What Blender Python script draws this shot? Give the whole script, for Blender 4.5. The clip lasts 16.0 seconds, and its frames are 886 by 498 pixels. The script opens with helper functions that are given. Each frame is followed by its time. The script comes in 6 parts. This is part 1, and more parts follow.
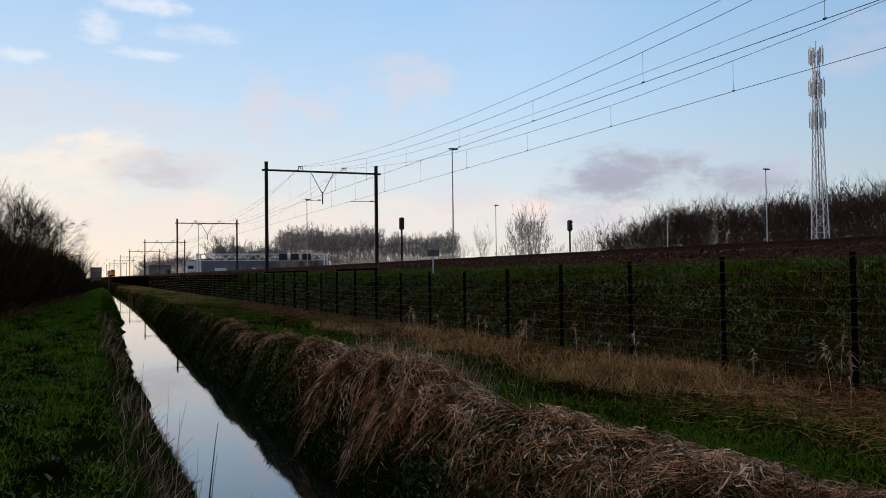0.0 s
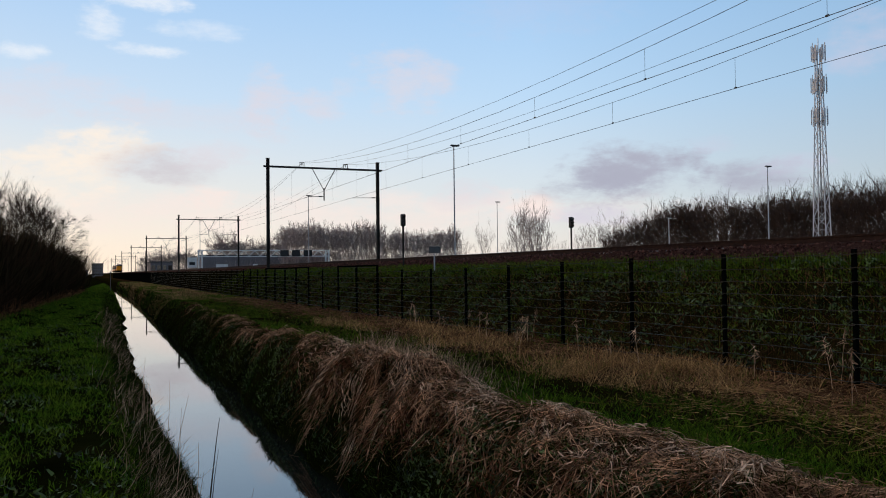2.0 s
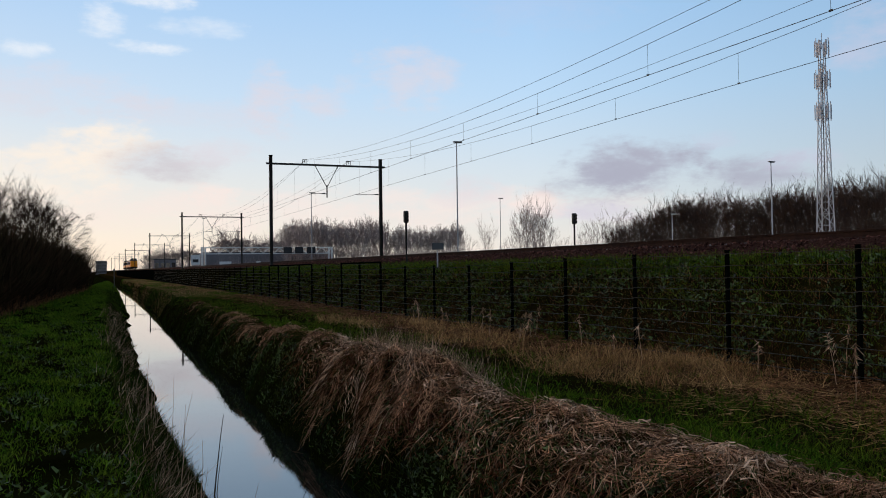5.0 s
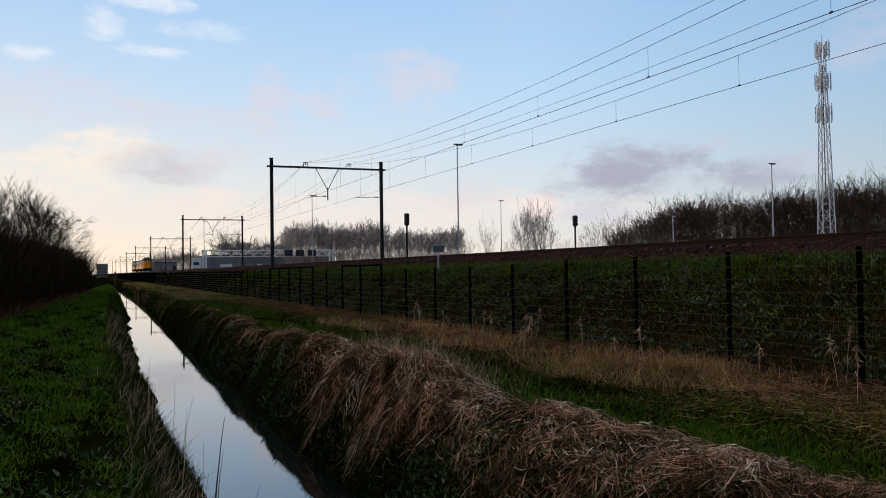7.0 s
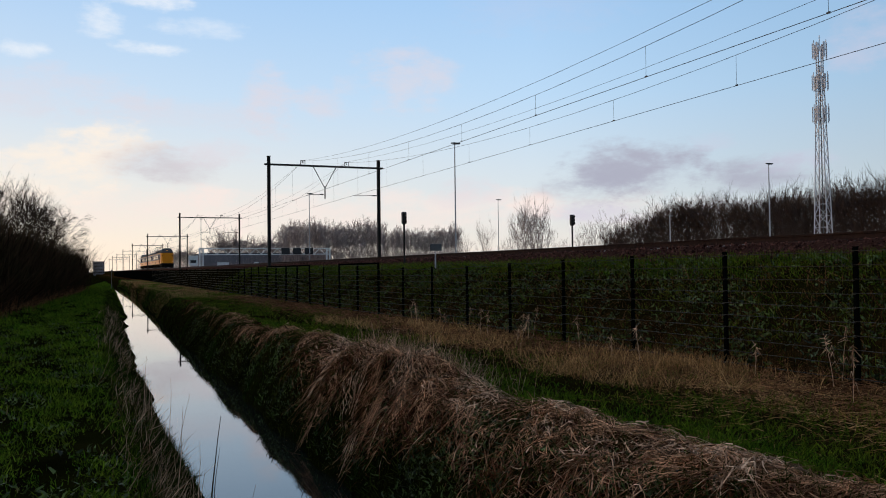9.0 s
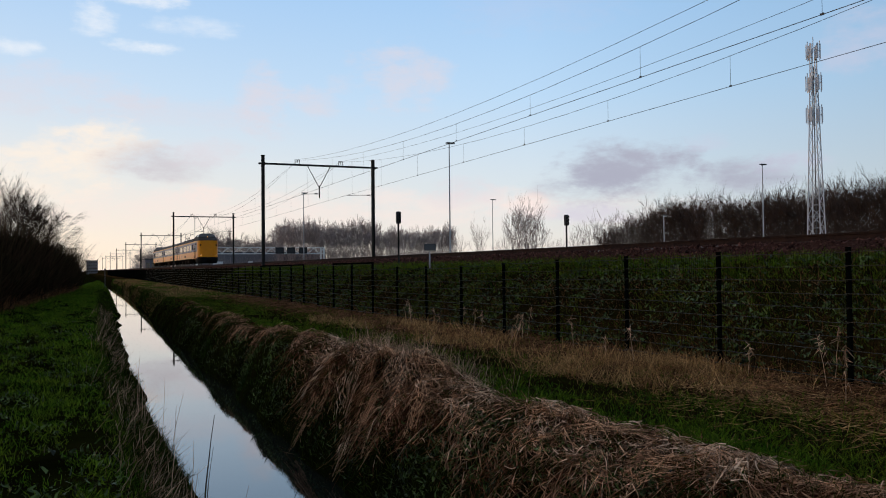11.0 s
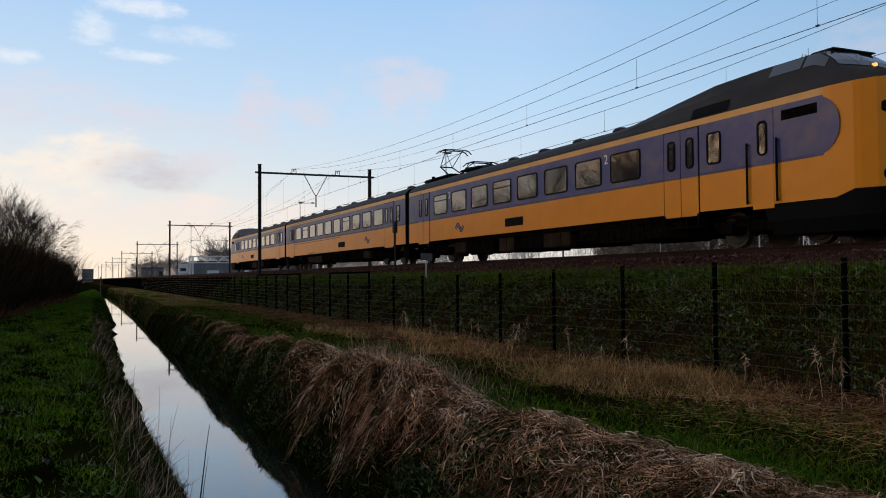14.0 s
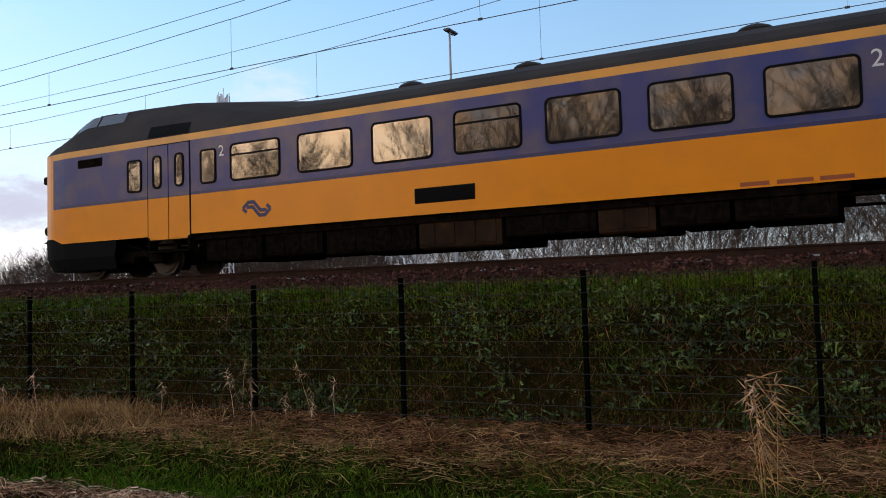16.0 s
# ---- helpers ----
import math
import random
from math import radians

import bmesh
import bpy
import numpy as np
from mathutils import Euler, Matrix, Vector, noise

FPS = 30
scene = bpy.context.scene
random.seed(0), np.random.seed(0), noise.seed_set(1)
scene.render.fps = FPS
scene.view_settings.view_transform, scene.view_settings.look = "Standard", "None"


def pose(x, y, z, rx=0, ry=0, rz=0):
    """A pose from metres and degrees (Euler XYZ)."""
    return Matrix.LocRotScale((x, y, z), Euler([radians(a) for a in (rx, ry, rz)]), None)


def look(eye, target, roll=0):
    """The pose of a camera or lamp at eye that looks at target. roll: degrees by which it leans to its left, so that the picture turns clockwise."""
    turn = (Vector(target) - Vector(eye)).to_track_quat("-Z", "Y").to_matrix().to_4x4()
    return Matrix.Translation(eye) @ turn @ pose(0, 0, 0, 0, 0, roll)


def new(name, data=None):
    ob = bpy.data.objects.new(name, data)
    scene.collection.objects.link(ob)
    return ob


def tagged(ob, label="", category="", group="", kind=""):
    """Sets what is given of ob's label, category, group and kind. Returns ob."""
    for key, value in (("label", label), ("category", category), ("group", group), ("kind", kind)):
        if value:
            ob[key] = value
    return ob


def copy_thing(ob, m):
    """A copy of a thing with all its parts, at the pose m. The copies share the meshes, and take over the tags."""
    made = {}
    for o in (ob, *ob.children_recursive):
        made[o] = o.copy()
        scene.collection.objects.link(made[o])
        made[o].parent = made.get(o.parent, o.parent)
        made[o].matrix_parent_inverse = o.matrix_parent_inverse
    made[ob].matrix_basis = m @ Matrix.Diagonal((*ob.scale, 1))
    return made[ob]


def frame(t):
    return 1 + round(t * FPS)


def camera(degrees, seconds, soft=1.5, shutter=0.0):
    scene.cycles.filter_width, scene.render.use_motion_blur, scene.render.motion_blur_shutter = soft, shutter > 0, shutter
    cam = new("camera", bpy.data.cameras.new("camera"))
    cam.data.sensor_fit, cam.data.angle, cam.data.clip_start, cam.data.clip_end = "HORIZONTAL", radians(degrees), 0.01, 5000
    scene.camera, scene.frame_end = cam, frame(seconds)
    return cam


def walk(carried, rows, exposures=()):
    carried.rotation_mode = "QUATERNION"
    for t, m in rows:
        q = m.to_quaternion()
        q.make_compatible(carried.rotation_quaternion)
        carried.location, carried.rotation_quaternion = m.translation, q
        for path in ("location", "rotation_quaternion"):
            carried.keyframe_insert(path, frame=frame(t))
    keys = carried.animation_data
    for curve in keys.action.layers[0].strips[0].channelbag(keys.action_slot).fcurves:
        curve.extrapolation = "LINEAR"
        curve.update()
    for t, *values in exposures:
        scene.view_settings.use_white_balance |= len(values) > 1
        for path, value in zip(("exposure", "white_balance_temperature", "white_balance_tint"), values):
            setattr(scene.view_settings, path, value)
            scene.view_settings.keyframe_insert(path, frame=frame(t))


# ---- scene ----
cam = camera(55.86, 16.0, soft=1.0)
PATH = [
    (0.0, pose(0, 0, 1.64, 91.68, 0.74, -23.19)),
    (0.5, pose(0, 0, 1.64, 91.67, 0.63, -23.21)),
    (1.0, pose(0, 0, 1.64, 91.62, 0.58, -23.19)),
    (1.5, pose(0, 0, 1.64, 91.53, 0.57, -23.14)),
    (2.0, pose(0, 0, 1.64, 91.45, 0.63, -23.10)),
    (2.5, pose(0, 0, 1.64, 91.38, 0.61, -23.06)),
    (3.0, pose(0, 0, 1.64, 91.28, 0.73, -23.01)),
    (3.5, pose(0, 0, 1.64, 91.21, 0.76, -22.96)),
    (4.0, pose(0, 0, 1.64, 91.21, 0.77, -22.89)),
    (6.5, pose(0, 0, 1.64, 91.32, 0.83, -22.89)),
    (7.0, pose(0, 0, 1.64, 91.39, 0.88, -22.83)),
    (7.5, pose(0, 0, 1.64, 91.33, 0.77, -22.85)),
    (8.0, pose(0, 0, 1.64, 91.32, 0.73, -22.89)),
    (8.5, pose(0, 0, 1.64, 91.30, 0.69, -22.91)),
    (9.0, pose(0, 0, 1.64, 91.30, 0.69, -23.03)),
    (11.5, pose(0, 0, 1.64, 91.28, 0.53, -23.46)),
    (12.0, pose(0, 0, 1.64, 91.30, 0.52, -23.47)),
    (12.5, pose(0, 0, 1.64, 91.39, 0.54, -23.47)),
    (13.0, pose(0, 0, 1.64, 91.54, 0.51, -23.50)),
    (13.5, pose(0, 0, 1.64, 91.69, 0.46, -23.52)),
    (14.0, pose(0, 0, 1.64, 91.93, 0.41, -23.67)),
    (14.5, pose(0, 0, 1.64, 92.18, 0.31, -23.81)),
    (15.0, pose(0, 0, 1.64, 92.46, 0.25, -24.62)),
    (15.2, pose(0, 0, 1.64, 92.40, 0.15, -26.14)),
    (15.5, pose(0, 0, 1.64, 92.51, 0.48, -33.97)),
    (15.7, pose(0, 0, 1.64, 92.76, 0.66, -43.54)),
    (15.8, pose(0, 0, 1.64, 92.98, 0.92, -49.50)),
    (15.9, pose(0, 0, 1.64, 93.12, 1.18, -55.60)),
    (16.0, pose(0, 0, 1.64, 93.16, 1.69, -62.06)),
]
walk(cam, PATH, [(0.0, 0.0), (14.5, 0.0), (15.2, 0.10), (15.6, 0.28), (16.0, 0.62)])

# ---------------------------------------------------------------- world and light
SUN_AZ, SUN_EL = -52.0, 4.0
world = bpy.data.worlds.new("sky")
scene.world = world
world.use_nodes = True
wn, wl = world.node_tree.nodes, world.node_tree.links
wn.clear()

w_out, w_bg = wn.new("ShaderNodeOutputWorld"), wn.new("ShaderNodeBackground")
w_sky = wn.new("ShaderNodeTexSky")
w_sky.sky_type = "NISHITA"
w_sky.sun_disc = False
w_sky.sun_elevation, w_sky.sun_rotation = radians(SUN_EL), radians(SUN_AZ)
w_sky.air_density, w_sky.dust_density, w_sky.ozone_density = 1.0, 0.6, 1.6
w_tc = wn.new("ShaderNodeTexCoord")
w_sep = wn.new("ShaderNodeSeparateXYZ")
wl.new(w_tc.outputs["Generated"], w_sep.inputs[0])


def wmath(op, a, b=None, clamp=False):
    n = wn.new("ShaderNodeMath")
    n.operation, n.use_clamp = op, clamp
    for i, v in enumerate((a, b)):
        if v is None:
            continue
        if isinstance(v, (int, float)):
            n.inputs[i].default_value = v
        else:
            wl.new(v, n.inputs[i])
    return n.outputs[0]


def wmix(fac, a, b, blend="MIX"):
    n = wn.new("ShaderNodeMix")
    n.data_type, n.blend_type = "RGBA", blend
    for i, v in ((0, fac), (6, a), (7, b)):
        if isinstance(v, (int, float)):
            n.inputs[i].default_value = v
        elif isinstance(v, tuple):
            n.inputs[i].default_value = (*v, 1)
        else:
            wl.new(v, n.inputs[i])
    return n.outputs[2]


def wramp(fac, stops):
    n = wn.new("ShaderNodeValToRGB")
    while len(n.color_ramp.elements) < len(stops):
        n.color_ramp.elements.new(0.5)
    for e, (p, c) in zip(n.color_ramp.elements, stops):
        e.position, e.color = p, (*c, 1) if isinstance(c, tuple) else (c, c, c, 1)
    wl.new(fac, n.inputs[0])
    return n.outputs[0]


# thin evening haze over the clear sky: pale and warm towards the sun, blue away from it
up = wmath("MAXIMUM", w_sep.outputs[2], 0.0)
haze = wramp(up, [(0.0, (0.92, 0.91, 0.90)), (0.08, (0.74, 0.90, 1.03)), (0.20, (0.53, 0.83, 1.16)),
                  (0.36, (0.36, 0.67, 1.10)), (0.6, (0.36, 0.46, 0.66)), (1.0, (0.30, 0.36, 0.46))])
sx, sy = math.sin(radians(SUN_AZ)), math.cos(radians(SUN_AZ))
towards = wmath("ADD", wmath("MULTIPLY", w_sep.outputs[0], sx), wmath("MULTIPLY", w_sep.outputs[1], sy))
glow = wmath("POWER", wmath("MULTIPLY", wmath("ADD", towards, 1.0), 0.5, True), 2.2)
low = wmath("POWER", wmath("SUBTRACT", 1.0, up, True), 5.0)
warm = wmath("MULTIPLY", glow, low, True)
tint = wmix(warm, haze, (1.45, 1.11, 0.80))
scaled = wn.new("ShaderNodeVectorMath")
scaled.operation = "SCALE"
scaled.inputs[3].default_value = 0.10
wl.new(w_sky.outputs[0], scaled.inputs[0])
clear = wmix(0.80, scaled.outputs[0], tint)
# the sky is deeper away from the sun
away = wn.new("ShaderNodeMapRange")
for i, v in enumerate((-0.6, 0.15, 0.62, 1.0)):
    away.inputs[i + 1].default_value = v
wl.new(towards, away.inputs[0])
clear = wmix(1.0, clear, away.outputs[0], "MULTIPLY")

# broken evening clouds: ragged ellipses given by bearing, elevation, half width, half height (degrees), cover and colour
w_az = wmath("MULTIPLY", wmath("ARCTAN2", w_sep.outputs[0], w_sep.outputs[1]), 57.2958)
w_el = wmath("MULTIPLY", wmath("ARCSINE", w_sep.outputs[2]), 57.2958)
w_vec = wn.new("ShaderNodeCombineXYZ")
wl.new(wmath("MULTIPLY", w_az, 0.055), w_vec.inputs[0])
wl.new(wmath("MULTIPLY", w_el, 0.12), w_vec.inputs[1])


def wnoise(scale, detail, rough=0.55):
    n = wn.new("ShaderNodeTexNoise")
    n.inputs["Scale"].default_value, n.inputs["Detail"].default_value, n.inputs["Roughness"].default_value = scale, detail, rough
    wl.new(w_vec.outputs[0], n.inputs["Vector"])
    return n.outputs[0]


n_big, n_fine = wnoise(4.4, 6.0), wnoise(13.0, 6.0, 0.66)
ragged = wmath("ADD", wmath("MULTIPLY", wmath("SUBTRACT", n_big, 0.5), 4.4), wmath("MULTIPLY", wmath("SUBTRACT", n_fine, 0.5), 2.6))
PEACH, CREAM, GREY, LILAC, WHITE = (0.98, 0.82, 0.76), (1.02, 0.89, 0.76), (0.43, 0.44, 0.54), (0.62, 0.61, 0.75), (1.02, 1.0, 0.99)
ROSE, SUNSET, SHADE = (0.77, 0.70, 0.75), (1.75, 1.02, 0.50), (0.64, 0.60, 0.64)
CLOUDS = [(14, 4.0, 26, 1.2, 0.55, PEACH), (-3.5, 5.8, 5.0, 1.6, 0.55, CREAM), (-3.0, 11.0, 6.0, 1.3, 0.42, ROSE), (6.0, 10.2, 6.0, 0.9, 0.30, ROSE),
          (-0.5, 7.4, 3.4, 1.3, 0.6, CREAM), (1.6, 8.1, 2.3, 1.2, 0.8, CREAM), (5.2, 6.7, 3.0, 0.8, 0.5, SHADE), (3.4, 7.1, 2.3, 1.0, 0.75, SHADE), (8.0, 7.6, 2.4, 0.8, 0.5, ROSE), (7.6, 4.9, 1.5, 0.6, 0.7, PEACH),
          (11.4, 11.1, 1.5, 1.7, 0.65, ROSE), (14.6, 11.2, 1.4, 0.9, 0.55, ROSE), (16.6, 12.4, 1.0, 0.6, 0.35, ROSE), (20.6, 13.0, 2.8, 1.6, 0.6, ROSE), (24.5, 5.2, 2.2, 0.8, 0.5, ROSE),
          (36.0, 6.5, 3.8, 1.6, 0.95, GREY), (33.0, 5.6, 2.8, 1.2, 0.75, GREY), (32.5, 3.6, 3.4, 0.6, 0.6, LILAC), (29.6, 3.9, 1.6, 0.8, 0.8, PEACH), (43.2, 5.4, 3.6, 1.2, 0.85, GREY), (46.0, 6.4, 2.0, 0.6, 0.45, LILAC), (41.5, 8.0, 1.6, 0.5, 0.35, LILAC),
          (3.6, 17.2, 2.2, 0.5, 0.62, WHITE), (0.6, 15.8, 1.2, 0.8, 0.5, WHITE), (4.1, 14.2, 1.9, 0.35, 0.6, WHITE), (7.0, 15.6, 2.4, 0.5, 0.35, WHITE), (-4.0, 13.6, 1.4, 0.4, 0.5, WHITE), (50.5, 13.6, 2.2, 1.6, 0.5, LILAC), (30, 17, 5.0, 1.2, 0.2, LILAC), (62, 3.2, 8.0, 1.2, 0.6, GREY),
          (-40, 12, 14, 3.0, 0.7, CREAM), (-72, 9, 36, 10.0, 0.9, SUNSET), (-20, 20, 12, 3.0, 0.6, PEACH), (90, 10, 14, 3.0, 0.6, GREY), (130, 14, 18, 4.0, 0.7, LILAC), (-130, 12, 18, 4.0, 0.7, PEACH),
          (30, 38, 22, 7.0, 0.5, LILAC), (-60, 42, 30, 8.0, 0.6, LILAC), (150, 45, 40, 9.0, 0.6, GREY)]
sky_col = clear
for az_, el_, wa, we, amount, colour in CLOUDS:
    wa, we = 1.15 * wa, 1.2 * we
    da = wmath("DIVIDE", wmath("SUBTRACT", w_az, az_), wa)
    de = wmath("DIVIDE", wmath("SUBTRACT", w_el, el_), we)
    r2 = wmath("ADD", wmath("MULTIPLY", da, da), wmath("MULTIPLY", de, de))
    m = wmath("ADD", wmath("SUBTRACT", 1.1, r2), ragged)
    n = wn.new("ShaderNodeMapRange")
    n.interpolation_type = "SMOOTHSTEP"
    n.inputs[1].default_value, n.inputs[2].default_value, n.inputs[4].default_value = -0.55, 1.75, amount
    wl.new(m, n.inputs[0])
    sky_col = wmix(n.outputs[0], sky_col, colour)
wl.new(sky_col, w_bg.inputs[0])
w_bg.inputs[1].default_value = 1.0
wl.new(w_bg.outputs[0], w_out.inputs[0])

sun_data = bpy.data.lights.new("sun", "SUN")
sun_data.energy, sun_data.angle, sun_data.color = 0.5, radians(22), (1.0, 0.68, 0.40)
sun = new("sun", sun_data)
sun.matrix_world = look((0, 0, 60), (-sx * 60, -sy * 60, 60 - 60 * math.tan(radians(SUN_EL + 4))))

# ---------------------------------------------------------------- materials


def nodes_of(name):
    m = bpy.data.materials.new(name)
    m.use_nodes = True
    nt = m.node_tree
    return m, nt, nt.nodes["Principled BSDF"]


def mat(name, colour, rough=0.7, metal=0.0, second=None, scale=3.0, detail=6.0, fine=None, fine_scale=60.0, bump=0.0,
        bump_scale=80.0, stretch=(1, 1, 1), per_piece=0.0, spec=0.5, island=0.0):
    """A procedural surface: two colours mixed by a broad noise, a fine grain, a bump."""
    m, nt, b = nodes_of(name)
    n, l = nt.nodes, nt.links
    tc = n.new("ShaderNodeTexCoord")
    mp = n.new("ShaderNodeMapping")
    mp.inputs["Scale"].default_value = stretch
    l.new(tc.outputs["Object"], mp.inputs[0])
    b.inputs["Roughness"].default_value, b.inputs["Metallic"].default_value = rough, metal
    b.inputs["Specular IOR Level"].default_value = spec
    tex = n.new("ShaderNodeTexNoise")
    tex.inputs["Scale"].default_value, tex.inputs["Detail"].default_value = scale, detail
    l.new(mp.outputs[0], tex.inputs["Vector"])
    ramp = n.new("ShaderNodeValToRGB")
    c2 = second or tuple(c * 0.78 for c in colour)
    ramp.color_ramp.elements[0].position, ramp.color_ramp.elements[0].color = 0.35, (*colour, 1)
    ramp.color_ramp.elements[1].position, ramp.color_ramp.elements[1].color = 0.65, (*c2, 1)
    l.new(tex.outputs[0], ramp.inputs[0])
    col = ramp.outputs[0]

    def mixed(fac, a, c, blend):
        mx = n.new("ShaderNodeMix")
        mx.data_type, mx.blend_type = "RGBA", blend
        for i, v in ((0, fac), (6, a), (7, c)):
            if isinstance(v, (int, float)):
                mx.inputs[i].default_value = v
            elif isinstance(v, tuple):
                mx.inputs[i].default_value = (*v, 1)
            else:
                l.new(v, mx.inputs[i])
        return mx.outputs[2]

    if fine:
        t2 = n.new("ShaderNodeTexNoise")
        t2.inputs["Scale"].default_value, t2.inputs["Detail"].default_value = fine_scale, 4.0
        l.new(mp.outputs[0], t2.inputs["Vector"])
        r2 = n.new("ShaderNodeValToRGB")
        r2.color_ramp.elements[0].position, r2.color_ramp.elements[1].position = 0.45, 0.7
        l.new(t2.outputs[0], r2.inputs[0])
        col = mixed(r2.outputs[0], col, fine, "MIX")
    if per_piece or island:
        src = n.new("ShaderNodeObjectInfo").outputs["Random"] if per_piece else n.new("ShaderNodeNewGeometry").outputs["Random Per Island"]
        amt = per_piece or island
        mr = n.new("ShaderNodeMapRange")
        mr.inputs[3].default_value, mr.inputs[4].default_value = 1 - amt, 1 + amt
        l.new(src, mr.inputs[0])
        col = mixed(1.0, col, mr.outputs[0], "MULTIPLY")
    l.new(col, b.inputs["Base Color"])
    if bump:
        t3 = n.new("ShaderNodeTexNoise")
        t3.inputs["Scale"].default_value, t3.inputs["Detail"].default_value = bump_scale, 5.0
        l.new(mp.outputs[0], t3.inputs["Vector"])
        bp = n.new("ShaderNodeBump")
        bp.inputs["Strength"].default_value, bp.inputs["Distance"].default_value = bump, 0.05
        l.new(t3.outputs[0], bp.inputs["Height"])
        l.new(bp.outputs[0], b.inputs["Normal"])
    return m


M_YELLOW = mat("yellow_coach_paint", (0.82, 0.275, 0.006), 0.32, second=(0.77, 0.255, 0.006), scale=0.8, fine=(0.75, 0.250, 0.008),
               fine_scale=2.0, spec=0.20)
M_BLUE = mat("blue_coach_paint", (0.036, 0.048, 0.180), 0.34, second=(0.052, 0.058, 0.170), scale=0.5, fine=(0.100, 0.088, 0.140), fine_scale=1.3, spec=0.25)
M_STRIPE = mat("orange_yellow_stripe", (0.80, 0.36, 0.04), 0.4, second=(0.62, 0.30, 0.06), scale=1.2)
M_ROOF = mat("dark_grey_roof_paint", (0.030, 0.027, 0.026), 0.7, spec=0.15, second=(0.046, 0.039, 0.034), scale=1.5, stretch=(1, 0.5, 1), bump=0.15,
             bump_scale=20)
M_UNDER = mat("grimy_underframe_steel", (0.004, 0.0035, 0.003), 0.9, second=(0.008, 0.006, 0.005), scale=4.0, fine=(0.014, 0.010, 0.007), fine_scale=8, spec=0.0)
M_UNDER_BOX = mat("rusty_brown_equipment_box", (0.042, 0.022, 0.011), 0.8, second=(0.018, 0.011, 0.007), scale=2.0, spec=0.06)
M_BLACK = mat("black_rubber", (0.007, 0.007, 0.007), 0.75, scale=5.0, spec=0.06)
M_WHEEL = mat("worn_wheel_steel", (0.035, 0.03, 0.027), 0.6, 0.4, second=(0.02, 0.017, 0.015), scale=8.0)
M_WHITE = mat("off_white_paint", (0.72, 0.72, 0.70), 0.5, scale=4.0)
M_DECAL_BLUE = mat("dark_blue_lettering", (0.022, 0.024, 0.10), 0.5, scale=4.0)
M_DECAL_RED = mat("red_brown_lettering", (0.35, 0.07, 0.015), 0.5, scale=4.0)
M_MAROON = mat("dark_maroon_line_paint", (0.075, 0.018, 0.022), 0.5, scale=4.0)
M_MAST = mat("dark_weathered_mast_steel", (0.026, 0.026, 0.027), 0.7, 0.0, second=(0.040, 0.034, 0.028), scale=2.5, bump=0.1, bump_scale=30, spec=0.1)
M_WIRE = mat("tarnished_copper_wire", (0.045, 0.045, 0.045), 0.6, 0.3, scale=3.0)
M_CERAMIC = mat("brown_insulator", (0.16, 0.15, 0.15), 0.3, scale=6.0)
M_GALV = mat("galvanised_steel", (0.42, 0.42, 0.43), 0.6, 0.2, second=(0.33, 0.33, 0.34), scale=3.0)
M_TOWER = mat("pale_galvanised_lattice_steel", (0.66, 0.66, 0.67), 0.55, second=(0.52, 0.52, 0.54), scale=2.0)
M_FENCE = mat("black_green_coated_fence_wire", (0.0022, 0.0030, 0.0026), 0.9, second=(0.0035, 0.0042, 0.0036), scale=6.0, spec=0.0)
# line wires: paler, glossier coat than the mesh, sky glint partly in the colour
M_FENCEWIRE = mat("glint_toned_line_wire", (0.010, 0.012, 0.011), 0.45, second=(0.016, 0.018, 0.016), scale=6.0, spec=0.28)
M_RAIL = mat("rusty_rail_steel", (0.045, 0.022, 0.014), 0.8, 0.0, second=(0.026, 0.014, 0.010), scale=6.0, spec=0.1)
M_RAILTOP = mat("polished_rail_head", (0.42, 0.40, 0.38), 0.25, 0.9, scale=6.0)
M_SLEEPER = mat("grey_concrete_sleeper", (0.27, 0.25, 0.23), 0.85, scale=4.0, bump=0.2)
M_STONE = mat("brown_ballast_stone", (0.120, 0.050, 0.036), 0.95, second=(0.034, 0.016, 0.012), scale=9.0, island=0.7, spec=0.05)
M_BARK = mat("brown_grey_bark", (0.085, 0.066, 0.054), 0.95, second=(0.052, 0.040, 0.033), scale=6.0, per_piece=0.25, spec=0.0)
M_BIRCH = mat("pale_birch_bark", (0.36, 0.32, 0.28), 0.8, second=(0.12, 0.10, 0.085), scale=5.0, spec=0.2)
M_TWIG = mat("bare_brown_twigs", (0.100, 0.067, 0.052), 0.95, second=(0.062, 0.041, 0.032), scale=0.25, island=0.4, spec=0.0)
# distance haze is put into this paler colour of far twigs and bark
M_FARTWIG = mat("haze_paled_far_twigs", (0.40, 0.32, 0.29), 0.95, second=(0.32, 0.25, 0.225), scale=0.2, island=0.35, spec=0.0)
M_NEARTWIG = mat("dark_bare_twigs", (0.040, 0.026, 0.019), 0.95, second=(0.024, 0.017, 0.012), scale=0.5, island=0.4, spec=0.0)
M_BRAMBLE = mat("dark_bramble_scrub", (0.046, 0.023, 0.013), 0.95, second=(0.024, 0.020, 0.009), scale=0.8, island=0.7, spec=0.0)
# the dark second tones of straw and reed paint shaded hollows among the stems
M_STRAW = mat("dead_reed_straw", (0.70, 0.46, 0.29), 0.85, second=(0.22, 0.105, 0.055), scale=3.5, island=0.85, spec=0.05)
M_REDSTRAW = mat("rotting_red_brown_straw", (0.30, 0.140, 0.066), 0.9, second=(0.11, 0.048, 0.022), scale=1.6, island=0.8, spec=0.0)
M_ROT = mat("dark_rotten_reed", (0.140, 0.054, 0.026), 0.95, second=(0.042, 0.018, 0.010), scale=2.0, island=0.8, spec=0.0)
M_REED = mat("dry_brown_reed", (0.66, 0.355, 0.190), 0.85, second=(0.135, 0.058, 0.028), scale=3.0, island=0.85, spec=0.03)
